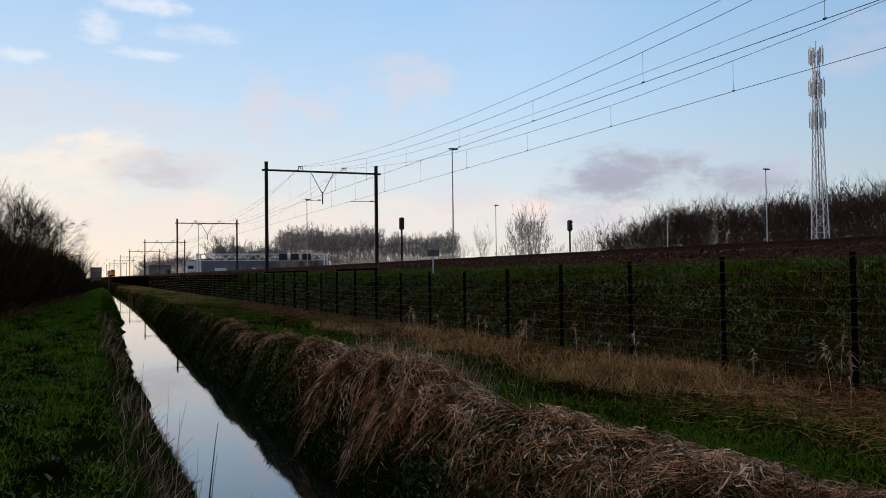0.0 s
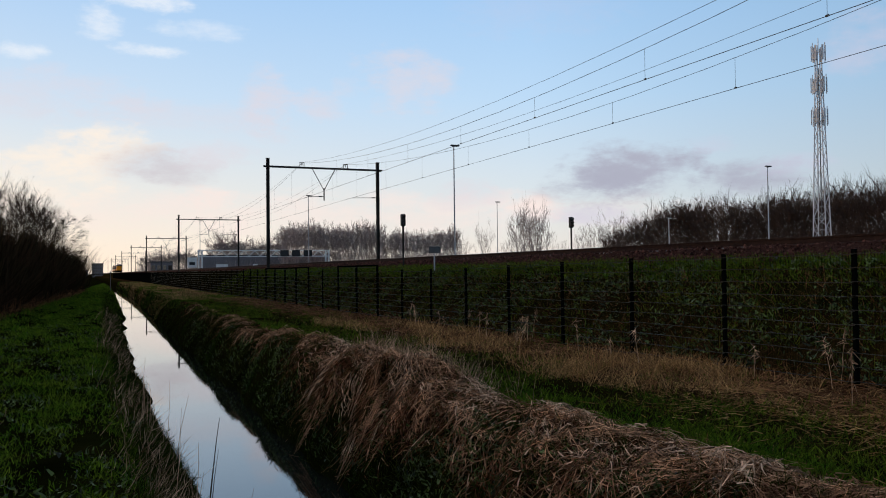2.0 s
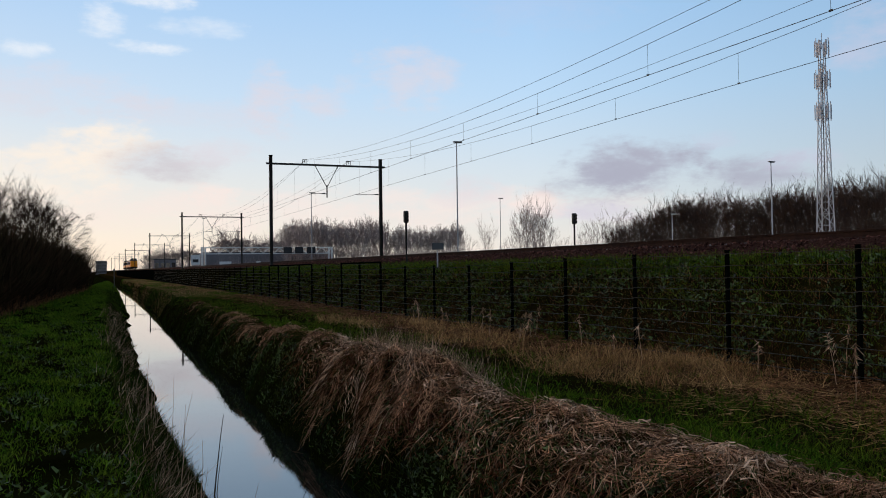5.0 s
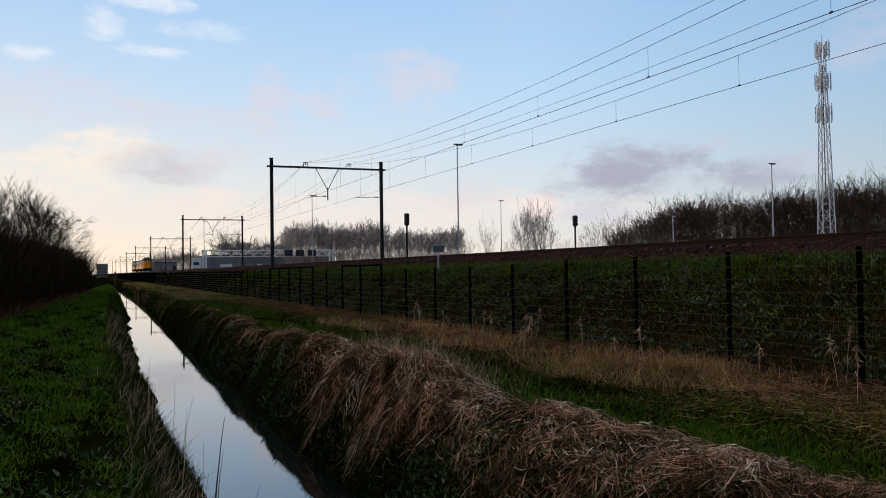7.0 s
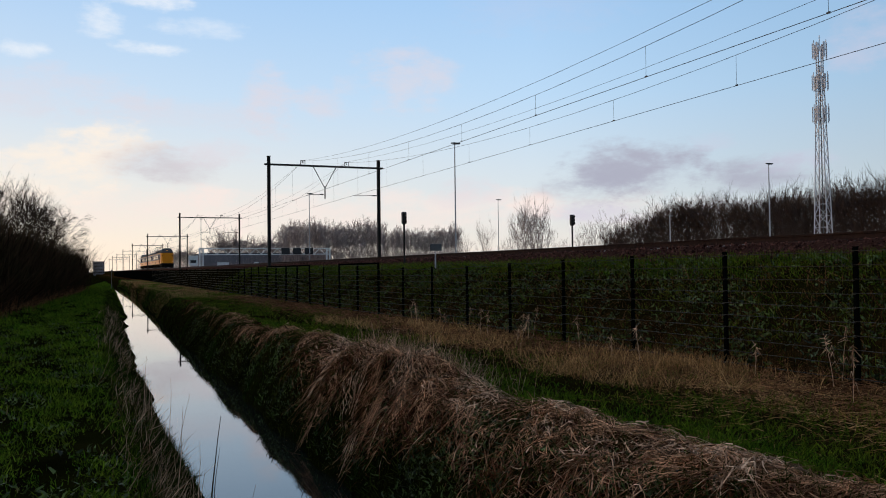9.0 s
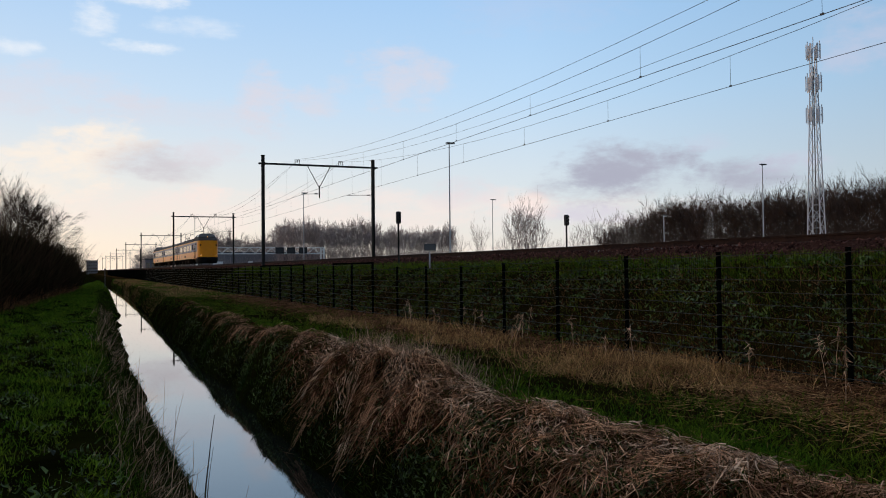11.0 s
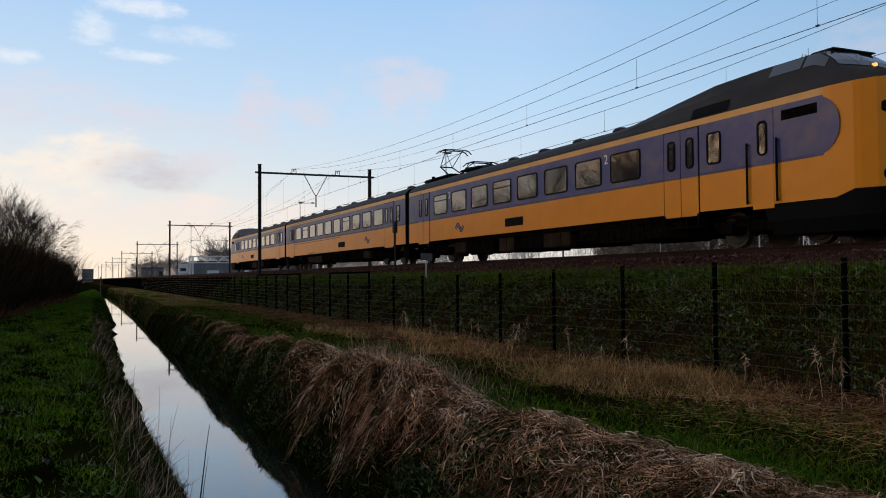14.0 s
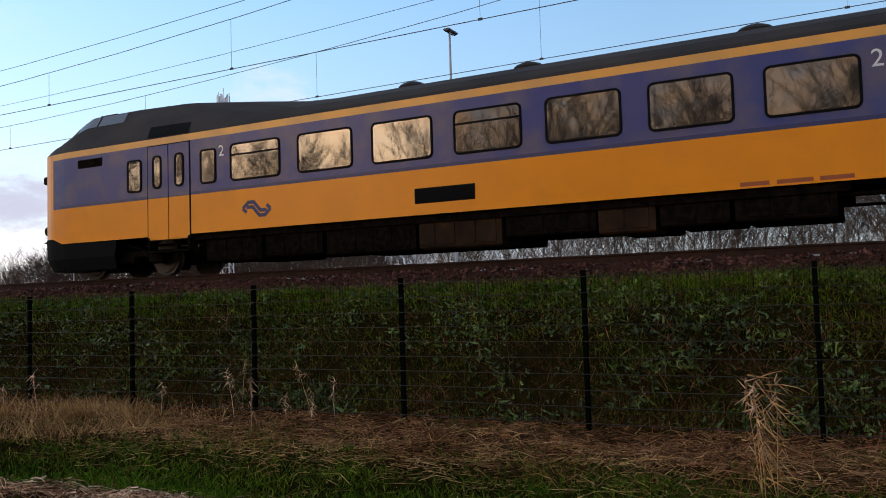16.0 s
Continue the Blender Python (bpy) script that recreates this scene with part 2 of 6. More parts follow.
M_BLADE = mat("winter_grass_blade", (0.038, 0.088, 0.004), 0.8, second=(0.120, 0.130, 0.012), scale=1.6, island=0.9, spec=0.03)
M_PATHBLADE = mat("wet_path_grass_blade", (0.046, 0.112, 0.005), 0.8, second=(0.120, 0.165, 0.012), scale=2.4, island=0.85, spec=0.03)
M_GOLD = mat("golden_dry_grass", (0.56, 0.325, 0.130), 0.85, second=(0.27, 0.130, 0.046), scale=1.2, island=0.75, spec=0.03)
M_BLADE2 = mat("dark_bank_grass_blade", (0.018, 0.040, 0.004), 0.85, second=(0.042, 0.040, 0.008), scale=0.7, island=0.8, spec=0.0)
M_LEAF = mat("weed_leaf_green", (0.105, 0.150, 0.032), 0.5, second=(0.026, 0.042, 0.009), scale=1.5, island=0.9, spec=0.3)
M_CONCRETE = mat("grey_block_wall", (0.17, 0.155, 0.16), 0.85, scale=0.3)
M_SIGNAL = mat("black_signal_head", (0.012, 0.012, 0.013), 0.6, scale=5.0)
M_SIGN = mat("weathered_sign_plate", (0.10, 0.10, 0.10), 0.6, scale=5.0)
M_DARKROOF = mat("dark_slate_cladding", (0.075, 0.07, 0.075), 0.8, scale=0.5)


def glow_mat(name, colour, strength):
    m, nt, b = nodes_of(name)
    b.inputs["Base Color"].default_value = (*colour, 1)
    b.inputs["Emission Color"].default_value = (*colour, 1)
    b.inputs["Emission Strength"].default_value = strength
    return m


M_HEADLIGHT = glow_mat("warm_headlight", (1.0, 0.44, 0.10), 1.5)


def glass_mat():
    m, nt, b = nodes_of("tinted_coach_glass")
    b.inputs["Base Color"].default_value = (0.03, 0.026, 0.022, 1)
    b.inputs["Roughness"].default_value = 0.03
    b.inputs["IOR"].default_value = 1.7
    b.inputs["Coat Weight"].default_value = 0.3
    b.inputs["Coat Roughness"].default_value = 0.02
    t = nt.nodes.new("ShaderNodeTexNoise")
    t.inputs["Scale"].default_value = 0.9
    bp = nt.nodes.new("ShaderNodeBump")
    bp.inputs["Strength"].default_value, bp.inputs["Distance"].default_value = 0.03, 0.05
    tc = nt.nodes.new("ShaderNodeTexCoord")
    nt.links.new(tc.outputs["Object"], t.inputs["Vector"])
    nt.links.new(t.outputs[0], bp.inputs["Height"])
    nt.links.new(bp.outputs[0], b.inputs["Normal"])
    return m


M_GLASS = glass_mat()


def water_mat():
    m, nt, b = nodes_of("still_ditch_water")
    b.inputs["Base Color"].default_value = (0.012, 0.014, 0.012, 1)
    b.inputs["Roughness"].default_value = 0.02
    b.inputs["IOR"].default_value = 1.42
    b.inputs["Coat Weight"].default_value = 0.45
    b.inputs["Coat IOR"].default_value = 1.6
    b.inputs["Coat Roughness"].default_value = 0.02
    tc = nt.nodes.new("ShaderNodeTexCoord")
    t = nt.nodes.new("ShaderNodeTexNoise")
    t.inputs["Scale"].default_value = 0.9
    bp = nt.nodes.new("ShaderNodeBump")
    bp.inputs["Strength"].default_value, bp.inputs["Distance"].default_value = 0.05, 0.02
    nt.links.new(tc.outputs["Object"], t.inputs["Vector"])
    nt.links.new(t.outputs[0], bp.inputs["Height"])
    nt.links.new(bp.outputs[0], b.inputs["Normal"])
    return m


M_WATER = water_mat()


def ground_mat():
    """Winter turf, darkened for the shade between grass blades, with rusty dead growth along the fence and on the bank
    crest, and bare earth at the water.
    """
    m, nt, b = nodes_of("shade_darkened_turf")
    n, l = nt.nodes, nt.links
    b.inputs["Roughness"].default_value = 0.9
    b.inputs["Specular IOR Level"].default_value = 0.0
    tc = n.new("ShaderNodeTexCoord")
    sep = n.new("ShaderNodeSeparateXYZ")
    l.new(tc.outputs["Object"], sep.inputs[0])

    def noise_tex(scale, detail=5.0):
        t = n.new("ShaderNodeTexNoise")
        t.inputs["Scale"].default_value, t.inputs["Detail"].default_value = scale, detail
        l.new(tc.outputs["Object"], t.inputs["Vector"])
        return t.outputs[0]

    def ramp(src, stops):
        r = n.new("ShaderNodeValToRGB")
        while len(r.color_ramp.elements) < len(stops):
            r.color_ramp.elements.new(0.5)
        for e, (p, c) in zip(r.color_ramp.elements, stops):
            e.position, e.color = p, (*c, 1) if isinstance(c, tuple) else (c, c, c, 1)
        l.new(src, r.inputs[0])
        return r.outputs[0]

    def mth(op, a, c):
        q = n.new("ShaderNodeMath")
        q.operation = op
        for i, v in enumerate((a, c)):
            if isinstance(v, (int, float)):
                q.inputs[i].default_value = v
            else:
                l.new(v, q.inputs[i])
        return q.outputs[0]

    def mix(fac, a, c):
        mx = n.new("ShaderNodeMix")
        mx.data_type = "RGBA"
        for i, v in ((0, fac), (6, a), (7, c)):
            if isinstance(v, tuple):
                mx.inputs[i].default_value = (*v, 1)
            else:
                l.new(v, mx.inputs[i])
        return mx.outputs[2]

    # near-black turf and soil tones: shade deep in the grass, put into the colour
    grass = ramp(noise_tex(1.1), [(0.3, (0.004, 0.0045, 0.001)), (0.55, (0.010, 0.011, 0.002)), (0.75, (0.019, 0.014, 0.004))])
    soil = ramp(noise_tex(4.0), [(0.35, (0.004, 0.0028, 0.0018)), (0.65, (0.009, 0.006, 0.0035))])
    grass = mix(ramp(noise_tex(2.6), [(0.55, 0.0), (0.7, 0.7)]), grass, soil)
    rust = ramp(noise_tex(7.0), [(0.35, (0.022, 0.009, 0.004)), (0.6, (0.075, 0.034, 0.013)), (0.75, (0.15, 0.082, 0.036))])
    # the dead strip beside the fence and the cut reed on the crest, with ragged edges
    xs = mth("ADD", sep.outputs[0], mth("MULTIPLY", mth("SUBTRACT", noise_tex(0.6), 0.5), 2.2))
    xr = mth("DIVIDE", xs, 20.0)
    # rust is kept low on the crest, painting dark hollows under the reed
    dead = ramp(xr, [(0.180, 0.0), (0.200, 0.25), (0.240, 0.25), (0.27, 0.12), (0.34, 0.2), (0.38, 0.9), (0.47, 0.9), (0.50, 0.5), (0.58, 0.15)])
    col = mix(mth("MULTIPLY", dead, ramp(noise_tex(1.7), [(0.3, 1.0), (0.7, 0.45)])), grass, rust)
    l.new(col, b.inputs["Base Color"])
    bp = n.new("ShaderNodeBump")
    bp.inputs["Strength"].default_value, bp.inputs["Distance"].default_value = 0.8, 0.06
    l.new(noise_tex(16.0, 8.0), bp.inputs["Height"])
    l.new(bp.outputs[0], b.inputs["Normal"])
    return m


M_GROUND = ground_mat()
M_BALLAST = mat("brown_ballast", (0.046, 0.020, 0.014), 0.95, spec=0.0, second=(0.020, 0.010, 0.007), scale=14.0, fine=(0.105, 0.050, 0.036), fine_scale=26.0,
                bump=1.0, bump_scale=22.0)

# ---------------------------------------------------------------- mesh helpers


class Builder:
    """Collects faces for one mesh; each face keeps a material slot."""

    def __init__(self):
        self.v, self.f, self.m = [], [], []

    def face(self, pts, slot=0):
        i = len(self.v)
        self.v.extend(tuple(p) for p in pts)
        self.f.append(tuple(range(i, i + len(pts))))
        self.m.append(slot)

    def box(self, x0, x1, y0, y1, z0, z1, slot=0, bevel=0.0):
        b = min(bevel, (x1 - x0) / 3, (y1 - y0) / 3, (z1 - z0) / 3)
        i = len(self.v)
        if b <= 0:
            self.v += [(x, y, z) for z in (z0, z1) for x, y in ((x0, y0), (x1, y0), (x1, y1), (x0, y1))]
            fs = [(3, 2, 1, 0), (4, 5, 6, 7), (0, 1, 5, 4), (1, 2, 6, 5), (2, 3, 7, 6), (3, 0, 4, 7)]
        else:
            for z, s in ((z0, b), (z0 + b, 0), (z1 - b, 0), (z1, b)):
                self.v += [(x0 + s, y0 + s, z), (x1 - s, y0 + s, z), (x1 - s, y1 - s, z), (x0 + s, y1 - s, z)]
            fs = [(3, 2, 1, 0), (12, 13, 14, 15)]
            for k in range(3):
                fs += [(4 * k + j, 4 * k + (j + 1) % 4, 4 * k + 4 + (j + 1) % 4, 4 * k + 4 + j) for j in range(4)]
        self.f += [tuple(i + a for a in q) for q in fs]
        self.m += [slot] * len(fs)

    def tube(self, a, b, ra, rb=None, n=6, slot=0, caps=False):
        rb = ra if rb is None else rb
        a, b = Vector(a), Vector(b)
        d = (b - a)
        if d.length < 1e-6:
            return
        d.normalize()
        s = d.orthogonal().normalized()
        t = d.cross(s)
        i = len(self.v)
        for p, r in ((a, ra), (b, rb)):
            for k in range(n):
                w = 2 * math.pi * k / n
                q = p + r * (math.cos(w) * s + math.sin(w) * t)
                self.v.append((q.x, q.y, q.z))
        fs = [(i + k, i + (k + 1) % n, i + n + (k + 1) % n, i + n + k) for k in range(n)]
        if caps:
            fs += [tuple(i + n - 1 - k for k in range(n)), tuple(i + n + k for k in range(n))]
        self.f += fs
        self.m += [slot] * len(fs)

    def loft(self, rings, slots, closed=False, cap_first=None, cap_last=None):
        """Rings of equal length, joined in order; slots: one for each strip of the ring."""
        i, n = len(self.v), len(rings[0])
        for r in rings:
            self.v += [tuple(p) for p in r]
        for k in range(len(rings) - 1):
            for j in range(n if closed else n - 1):
                a, b = i + k * n + j, i + k * n + (j + 1) % n
                self.f.append((a, b, b + n, a + n))
                self.m.append(slots[j])
        if cap_first is not None:
            self.f.append(tuple(i + j for j in range(n - 1, -1, -1)))
            self.m.append(cap_first)
        if cap_last is not None:
            self.f.append(tuple(i + (len(rings) - 1) * n + j for j in range(n)))
            self.m.append(cap_last)

    def mesh(self, name, mats, smooth=False):
        me = bpy.data.meshes.new(name)
        me.from_pydata(self.v, [], self.f)
        for m in (mats if isinstance(mats, (list, tuple)) else [mats]):
            me.materials.append(m)
        me.polygons.foreach_set("material_index", self.m)
        if smooth:
            me.polygons.foreach_set("use_smooth", [True] * len(self.f))
        me.update()
        return me


def quads_mesh(name, pts, mats):
    """pts: array (n, 4, 3) of free quads."""
    n = len(pts)
    me = bpy.data.meshes.new(name)
    me.vertices.add(4 * n)
    me.vertices.foreach_set("co", np.ascontiguousarray(pts, dtype=np.float32).ravel())
    me.loops.add(4 * n)
    me.loops.foreach_set("vertex_index", np.arange(4 * n, dtype=np.int32))
    me.polygons.add(n)
    me.polygons.foreach_set("loop_start", np.arange(0, 4 * n, 4, dtype=np.int32))
    me.materials.append(mats)
    me.update()
    me.validate()
    return me


def part(name, data, material=None, parent=None, label="", at=None):
    """Links a Builder or a mesh as one mesh object under a thing or a part."""
    if isinstance(data, Builder):
        data = data.mesh(name, material)
    ob = new(name, data)
    if parent is not None:
        ob.parent = parent
    if at is not None:
        ob.matrix_basis = at
    return tagged(ob, label)


def empty(name, m=None):
    ob = new(name)
    ob.empty_display_size = 0.3
    if m is not None:
        ob.matrix_basis = m
    return ob


def ribbons(base, tip, width, rng, bend=0.0, segments=2, side=None):
    """Thin bent blades from base to tip as quads."""
    n = len(base)
    d = tip - base
    if side is None:
        side = np.cross(d, rng.normal(size=(n, 3)))
        side /= np.linalg.norm(side, axis=1, keepdims=True) + 1e-9
    off = rng.normal(size=(n, 3)) * bend
    out = []
    prev, pw = base, width
    for k in range(1, segments + 1):
        s = k / segments
        cur = base + d * s + off * math.sin(math.pi * s * 0.8)
        cw = width * (1 - 0.85 * s)
        out.append(np.stack([prev - side * pw[:, None], prev + side * pw[:, None], cur + side * cw[:, None], cur - side * cw[:, None]], axis=1))
        prev, pw = cur, cw
    return np.concatenate(out)


# ---------------------------------------------------------------- ground, ditch, embankment
WATER_Z, RAIL_Z = -1.2, 2.31
NEAR_TRACK, FAR_TRACK = 16.0, 19.6
FENCE_X, FENCE_Y0 = 9.48, 23.152
PX = [-3000, -12, -3.0, -1.0, 0.15, 0.45, 1.0, 1.28, 1.95, 2.7, 2.95, 3.28, 3.62, 4.0, 4.8, 9.4, 9.8, 10.3, 11.2, 12.6, 13.2, 13.6, 22.5, 23.5, 27, 60, 3000]
PZ = [0, 0.2, 0.12, 0.02, 0.0, -0.12, -0.78, -1.25, -1.7, -1.6, -1.2, -0.55, -0.08, 0.05, 0.0, 0.0, 0.02, 0.22, 0.85, 1.62, 1.78, 1.8, 1.8, 1.6, 0.4, 0.3, 0.3]


def fbm(x, y, s=1.0):
    """A cheap smooth unevenness of about -1 to 1."""
    return (np.sin(x * 1.7 * s + 1.3 * np.sin(y * 0.9 * s)) * np.cos(y * 1.3 * s + 0.7) + 0.5 * np.sin(x * 3.9 * s + 2.1 + 1.7 * np.sin(y * 2.3 * s))
            * np.cos(y * 3.1 * s + x * 0.8 * s) + 0.25 * np.sin(7.3 * x * s + 1.9 * np.sin(5.1 * y * s)) * np.sin(6.7 * y * s + 0.4)) / 1.5


def far_bend(y):
    """The ditch bends away a little in the distance."""
    return np.interp(y, [-50, 24, 38, 77, 130, 400], [0, 0, 0.28, 1.05, 2.1, 2.1])


def crest(y):
    """Where the line of reed heaps runs along the far bank."""
    return 4.0 + 0.16 * np.sin(y * 0.45 + 0.6) + 0.10 * np.sin(y * 1.3) + far_bend(y)


def height(x, y):
    x, y = np.asarray(x, float), np.asarray(y, float)
    wob = np.where((x > 0) & (x < 4.2), 1.0, 0.0)
    # the ditch widens a little and bends away in the distance
    bend = far_bend(y) * np.interp(x, [-1, 1, 5, 8], [0, 1, 1, 0])
    grow = np.interp(y, [8, 20, 400], [0.04, 0.30, 0.30]) * np.interp(x, [1.7, 2.2, 4.6, 6.0], [0, 1, 1, 0]) + bend
    z = np.interp(x - wob * 0.07 * np.sin(y * 0.7) - wob * 0.05 * np.sin(y * 1.9 + 1) - grow, PX, PZ)
    near = np.clip(1 - np.abs(y) / 160, 0, 1)
    rough = np.where((x > 13.1) & (x < 23), 0.0, np.where((x > 9.9) & (x < 13.2), 0.07, 0.045))
    rough = np.where((x > 1.2) & (x < 2.6), 0.0, rough)
    z = z + near * rough * fbm(x, y, 1.6)
    # heaps of raked reed along the crest of the far bank
    heap = np.exp(-((x - crest(y)) / np.where(x < crest(y), 0.80, 0.58)) ** 2) * (0.27 + 0.13 * np.cos((y - 11.0) * 0.85) + 0.06 * np.sin(y * 2.1)) * np.interp(y, [0, 5, 8, 11, 15, 22, 70], [0.35, 0.45, 0.80, 1.0, 0.8, 0.4, 0.1])
    lumps = 1 + 0.50 * fbm(x, y, 2.2) + 0.28 * fbm(x + 5, y, 4.7)
    return z + np.where(x > 2.9, heap * lumps, 0)


def make_ground():
    xs = np.unique(np.concatenate([[-3000, -1500, -600, -250, -120, -60, -30, -15], np.arange(-12, -3, 0.5), np.arange(-3, 0.2, 0.16), np.arange(0.2, 5.2, 0.10),
                                   np.arange(5.2, 9.4, 0.2), np.arange(9.4, 13.7, 0.14), [14, 16, 19, 22.5, 23, 23.5, 25, 27, 30, 40, 60, 100, 250, 600, 1500, 3000]]))
    ys = np.unique(np.concatenate([[-3000, -1000, -300, -100, -50, -30], np.arange(-20, 2, 1.0), np.arange(2, 30, 0.16), np.arange(30, 90, 0.5), np.arange(90, 180, 1.0),
                                   np.arange(180, 500, 10), [600, 800, 1200, 2000, 3000]]))
    gx, gy = np.meshgrid(xs, ys)
    gz = height(gx, gy)
    v = np.stack([gx, gy, gz], axis=-1).reshape(-1, 3)
    nx, ny = len(xs), len(ys)
    a = (np.arange(ny - 1)[:, None] * nx + np.arange(nx - 1)[None, :]).ravel()
    f = np.stack([a, a + 1, a + 1 + nx, a + nx], axis=1)
    me = bpy.data.meshes.new("ground")
    me.from_pydata(v.tolist(), [], f.tolist())
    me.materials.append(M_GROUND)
    me.polygons.foreach_set("use_smooth", [True] * len(f))
    me.update()
    return tagged(new("ground", me), "winter turf sloping to a ditch and up a rail embankment", "ground", kind="structure")


ground = make_ground()

water_b = Builder()
water_b.face([(0.3, -25, WATER_Z), (6.0, -25, WATER_Z), (6.0, 176, WATER_Z), (0.3, 176, WATER_Z)])
tagged(part("water", water_b, M_WATER), "still narrow drainage ditch mirroring the sky", "water", kind="structure")

ballast_b = Builder()
bys = np.concatenate([np.arange(-80, 120, 0.5), np.arange(120, 900, 10)])
rng = np.random.default_rng(4)
rings = []
for y in bys:
    j = 0.02 * rng.normal(size=6) * (1 if y < 120 else 0.3)
    rings.append([(12.9 + j[0], y, 1.58), (13.5 + j[1], y, 1.88 + j[2]), (14.35, y, 2.10 + j[3]), (17.6, y, 2.10 + j[4]), (18.0, y, 2.10), (21.3, y, 2.10), (23.0, y, 1.5)])
ballast_b.loft(rings, [0] * 6)
ballast = tagged(part("ballast", ballast_b, M_BALLAST), "brown crushed-stone ballast bed under the tracks", "ballast", kind="structure")

# loose stones on the near shoulder
n = 9000
sy_ = rng.uniform(-6, 70, n) ** 1.0
sx_ = rng.uniform(12.95, 14.6, n)
sz_ = np.interp(sx_, [12.9, 13.5, 14.35, 17], [1.60, 1.88, 2.10, 2.10])
sz_ = np.maximum(sz_, height(sx_, sy_))
sv, sf = [], []
for x, y, z in zip(sx_, sy_, sz_):
    r = rng.uniform(0.022, 0.055)
    p = np.array([[1, 0, 0], [-1, 0, 0], [0, 1, 0], [0, -1, 0], [0, 0, 1], [0, 0, -1]]) * r * rng.uniform(0.6, 1.25, (6, 1)) + rng.normal(size=(6, 3)) * r * 0.25
    i = len(sv)
    sv += (p + [x, y, z + r * 0.3]).tolist()
    sf += [(i + a, i + b, i + c) for a, b, c in ((0, 2, 4), (2, 1, 4), (1, 3, 4), (3, 0, 4), (2, 0, 5), (1, 2, 5), (3, 1, 5), (0, 3, 5))]
stones = bpy.data.meshes.new("ballast_stones")
stones.from_pydata(sv, [], sf)
stones.materials.append(M_STONE)
tagged(part("ballast_stones", stones), "loose brown ballast stones on the track shoulder", "stones", kind="stuff")


def make_rail(x):
    b = Builder()
    prof = [(-0.07, 2.12), (-0.07, 2.135), (-0.012, 2.16), (-0.012, 2.262), (-0.036, 2.275), (-0.036, RAIL_Z), (0.036, RAIL_Z), (0.036, 2.275), (0.012, 2.262), (0.012, 2.16), (0.07, 2.135), (0.07, 2.12)]
    slots = [0] * 5 + [1] + [0] * 5
    b.loft([[(x + px, y, pz) for px, pz in prof] for y in (-80, 900)], slots)
    return part("rail", b.mesh("rail", [M_RAIL, M_RAILTOP]))


sleeper_b = Builder()
sleeper_b.box(-1.25, 1.25, -0.13, 0.13, -0.12, 0.0, bevel=0.03)
sleeper_me = sleeper_b.mesh("sleeper", M_SLEEPER)
for tx, word in ((NEAR_TRACK, "near"), (FAR_TRACK, "far")):
    tr = tagged(empty("railway_track", pose(0, 0, 0)), "rusty steel rails on concrete sleepers in brown ballast", "track", "tracks", kind="structure")
    for s in (-0.755, 0.755):
        make_rail(tx + s).parent = tr
    for k in range(120):
        part("sleeper", sleeper_me, parent=tr, at=pose(tx, -20 + 0.6 * k, 2.125))

# ---------------------------------------------------------------- overhead line


def make_portal(y):
    """Two masts, a crossbeam with insulator frames, a V hanger with registration arms."""
    e = tagged(empty("catenary_portal", pose(13.23, y, 2.0)), "dark steel overhead line portal spanning both tracks", "portal", "catenary portals")
    for x in (0.0, 9.15):
        b = Builder()
        for s in (-1, 1):
            b.box(x + s * 0.105 - 0.012, x + s * 0.105 + 0.012, -0.12, 0.12, -0.5, 8.65)
        b.box(x - 0.105, x + 0.105, -0.008, 0.008, -0.5, 8.65)
        b.box(x - 0.15, x + 0.15, -0.15, 0.15, 8.65, 8.69, bevel=0.01)
        part("mast", b, M_MAST, e)
    b = Builder()
    b.box(-0.35, 9.55, -0.07, 0.07, 7.97, 8.10, bevel=0.015)
    b.box(-0.30, 9.5, -0.10, 0.10, 7.955, 7.975)
    part("crossbeam", b, M_MAST, e)
    for x in (2.75, 6.38):
        b = Builder()
        for s in (-0.17, 0.17):
            b.tube((x + s, 0, 8.09), (x + s, 0, 8.42), 0.025)
        b.tube((x - 0.2, 0, 8.42), (x + 0.2, 0, 8.42), 0.03)
        part("wire_frame", b, M_MAST, e)
        b = Builder()
        for k in range(4):
            b.tube((x, 0, 8.38 - 0.05 * k), (x, 0, 8.345 - 0.05 * k), 0.055, 0.03, 8)
        part("insulator", b, M_CERAMIC, e)
    b = Builder()
    b.tube((3.6, 0, 7.96), (4.52, 0, 6.3), 0.03)
    b.tube((5.48, 0, 7.96), (4.60, 0, 6.3), 0.03)
    b.tube((4.56, 0, 6.4), (4.56, 0, 5.4), 0.05)
    part("hanger", b, M_MAST, e)
    for x0, x1 in ((4.5, 3.3), (8.98, 6.9)):
        b = Builder()
        b.tube((x0, 0, 5.74), (x1, 0, 5.68), 0.022)
        b.tube((x1, 0, 5.68), (x1 - 0.45, 0, 5.55), 0.014)
        b.tube((x0 - 0.35, 0, 5.725), (x0 - 0.1, 0, 5.74), 0.05)
        part("registration_arm", b, M_MAST, e)
    return e


PORTALS = [66.2, 135.8, 212, 286, 364, 442, 520, 600]
make_portal(PORTALS[0])
first_portal = bpy.data.objects["catenary_portal"]
for y in PORTALS[1:]:
    copy_thing(first_portal, pose(13.23, y, 2.0))


def sag_z(y, ends, z_end, sag):
    a, b = ends
    u = (y - a) / (b - a)
    return z_end - 4 * sag * u * (1 - u)


SPANS = list(zip([-3.4] + PORTALS[:-1], PORTALS))
SPANS = [(-73.0, -3.4)] + SPANS


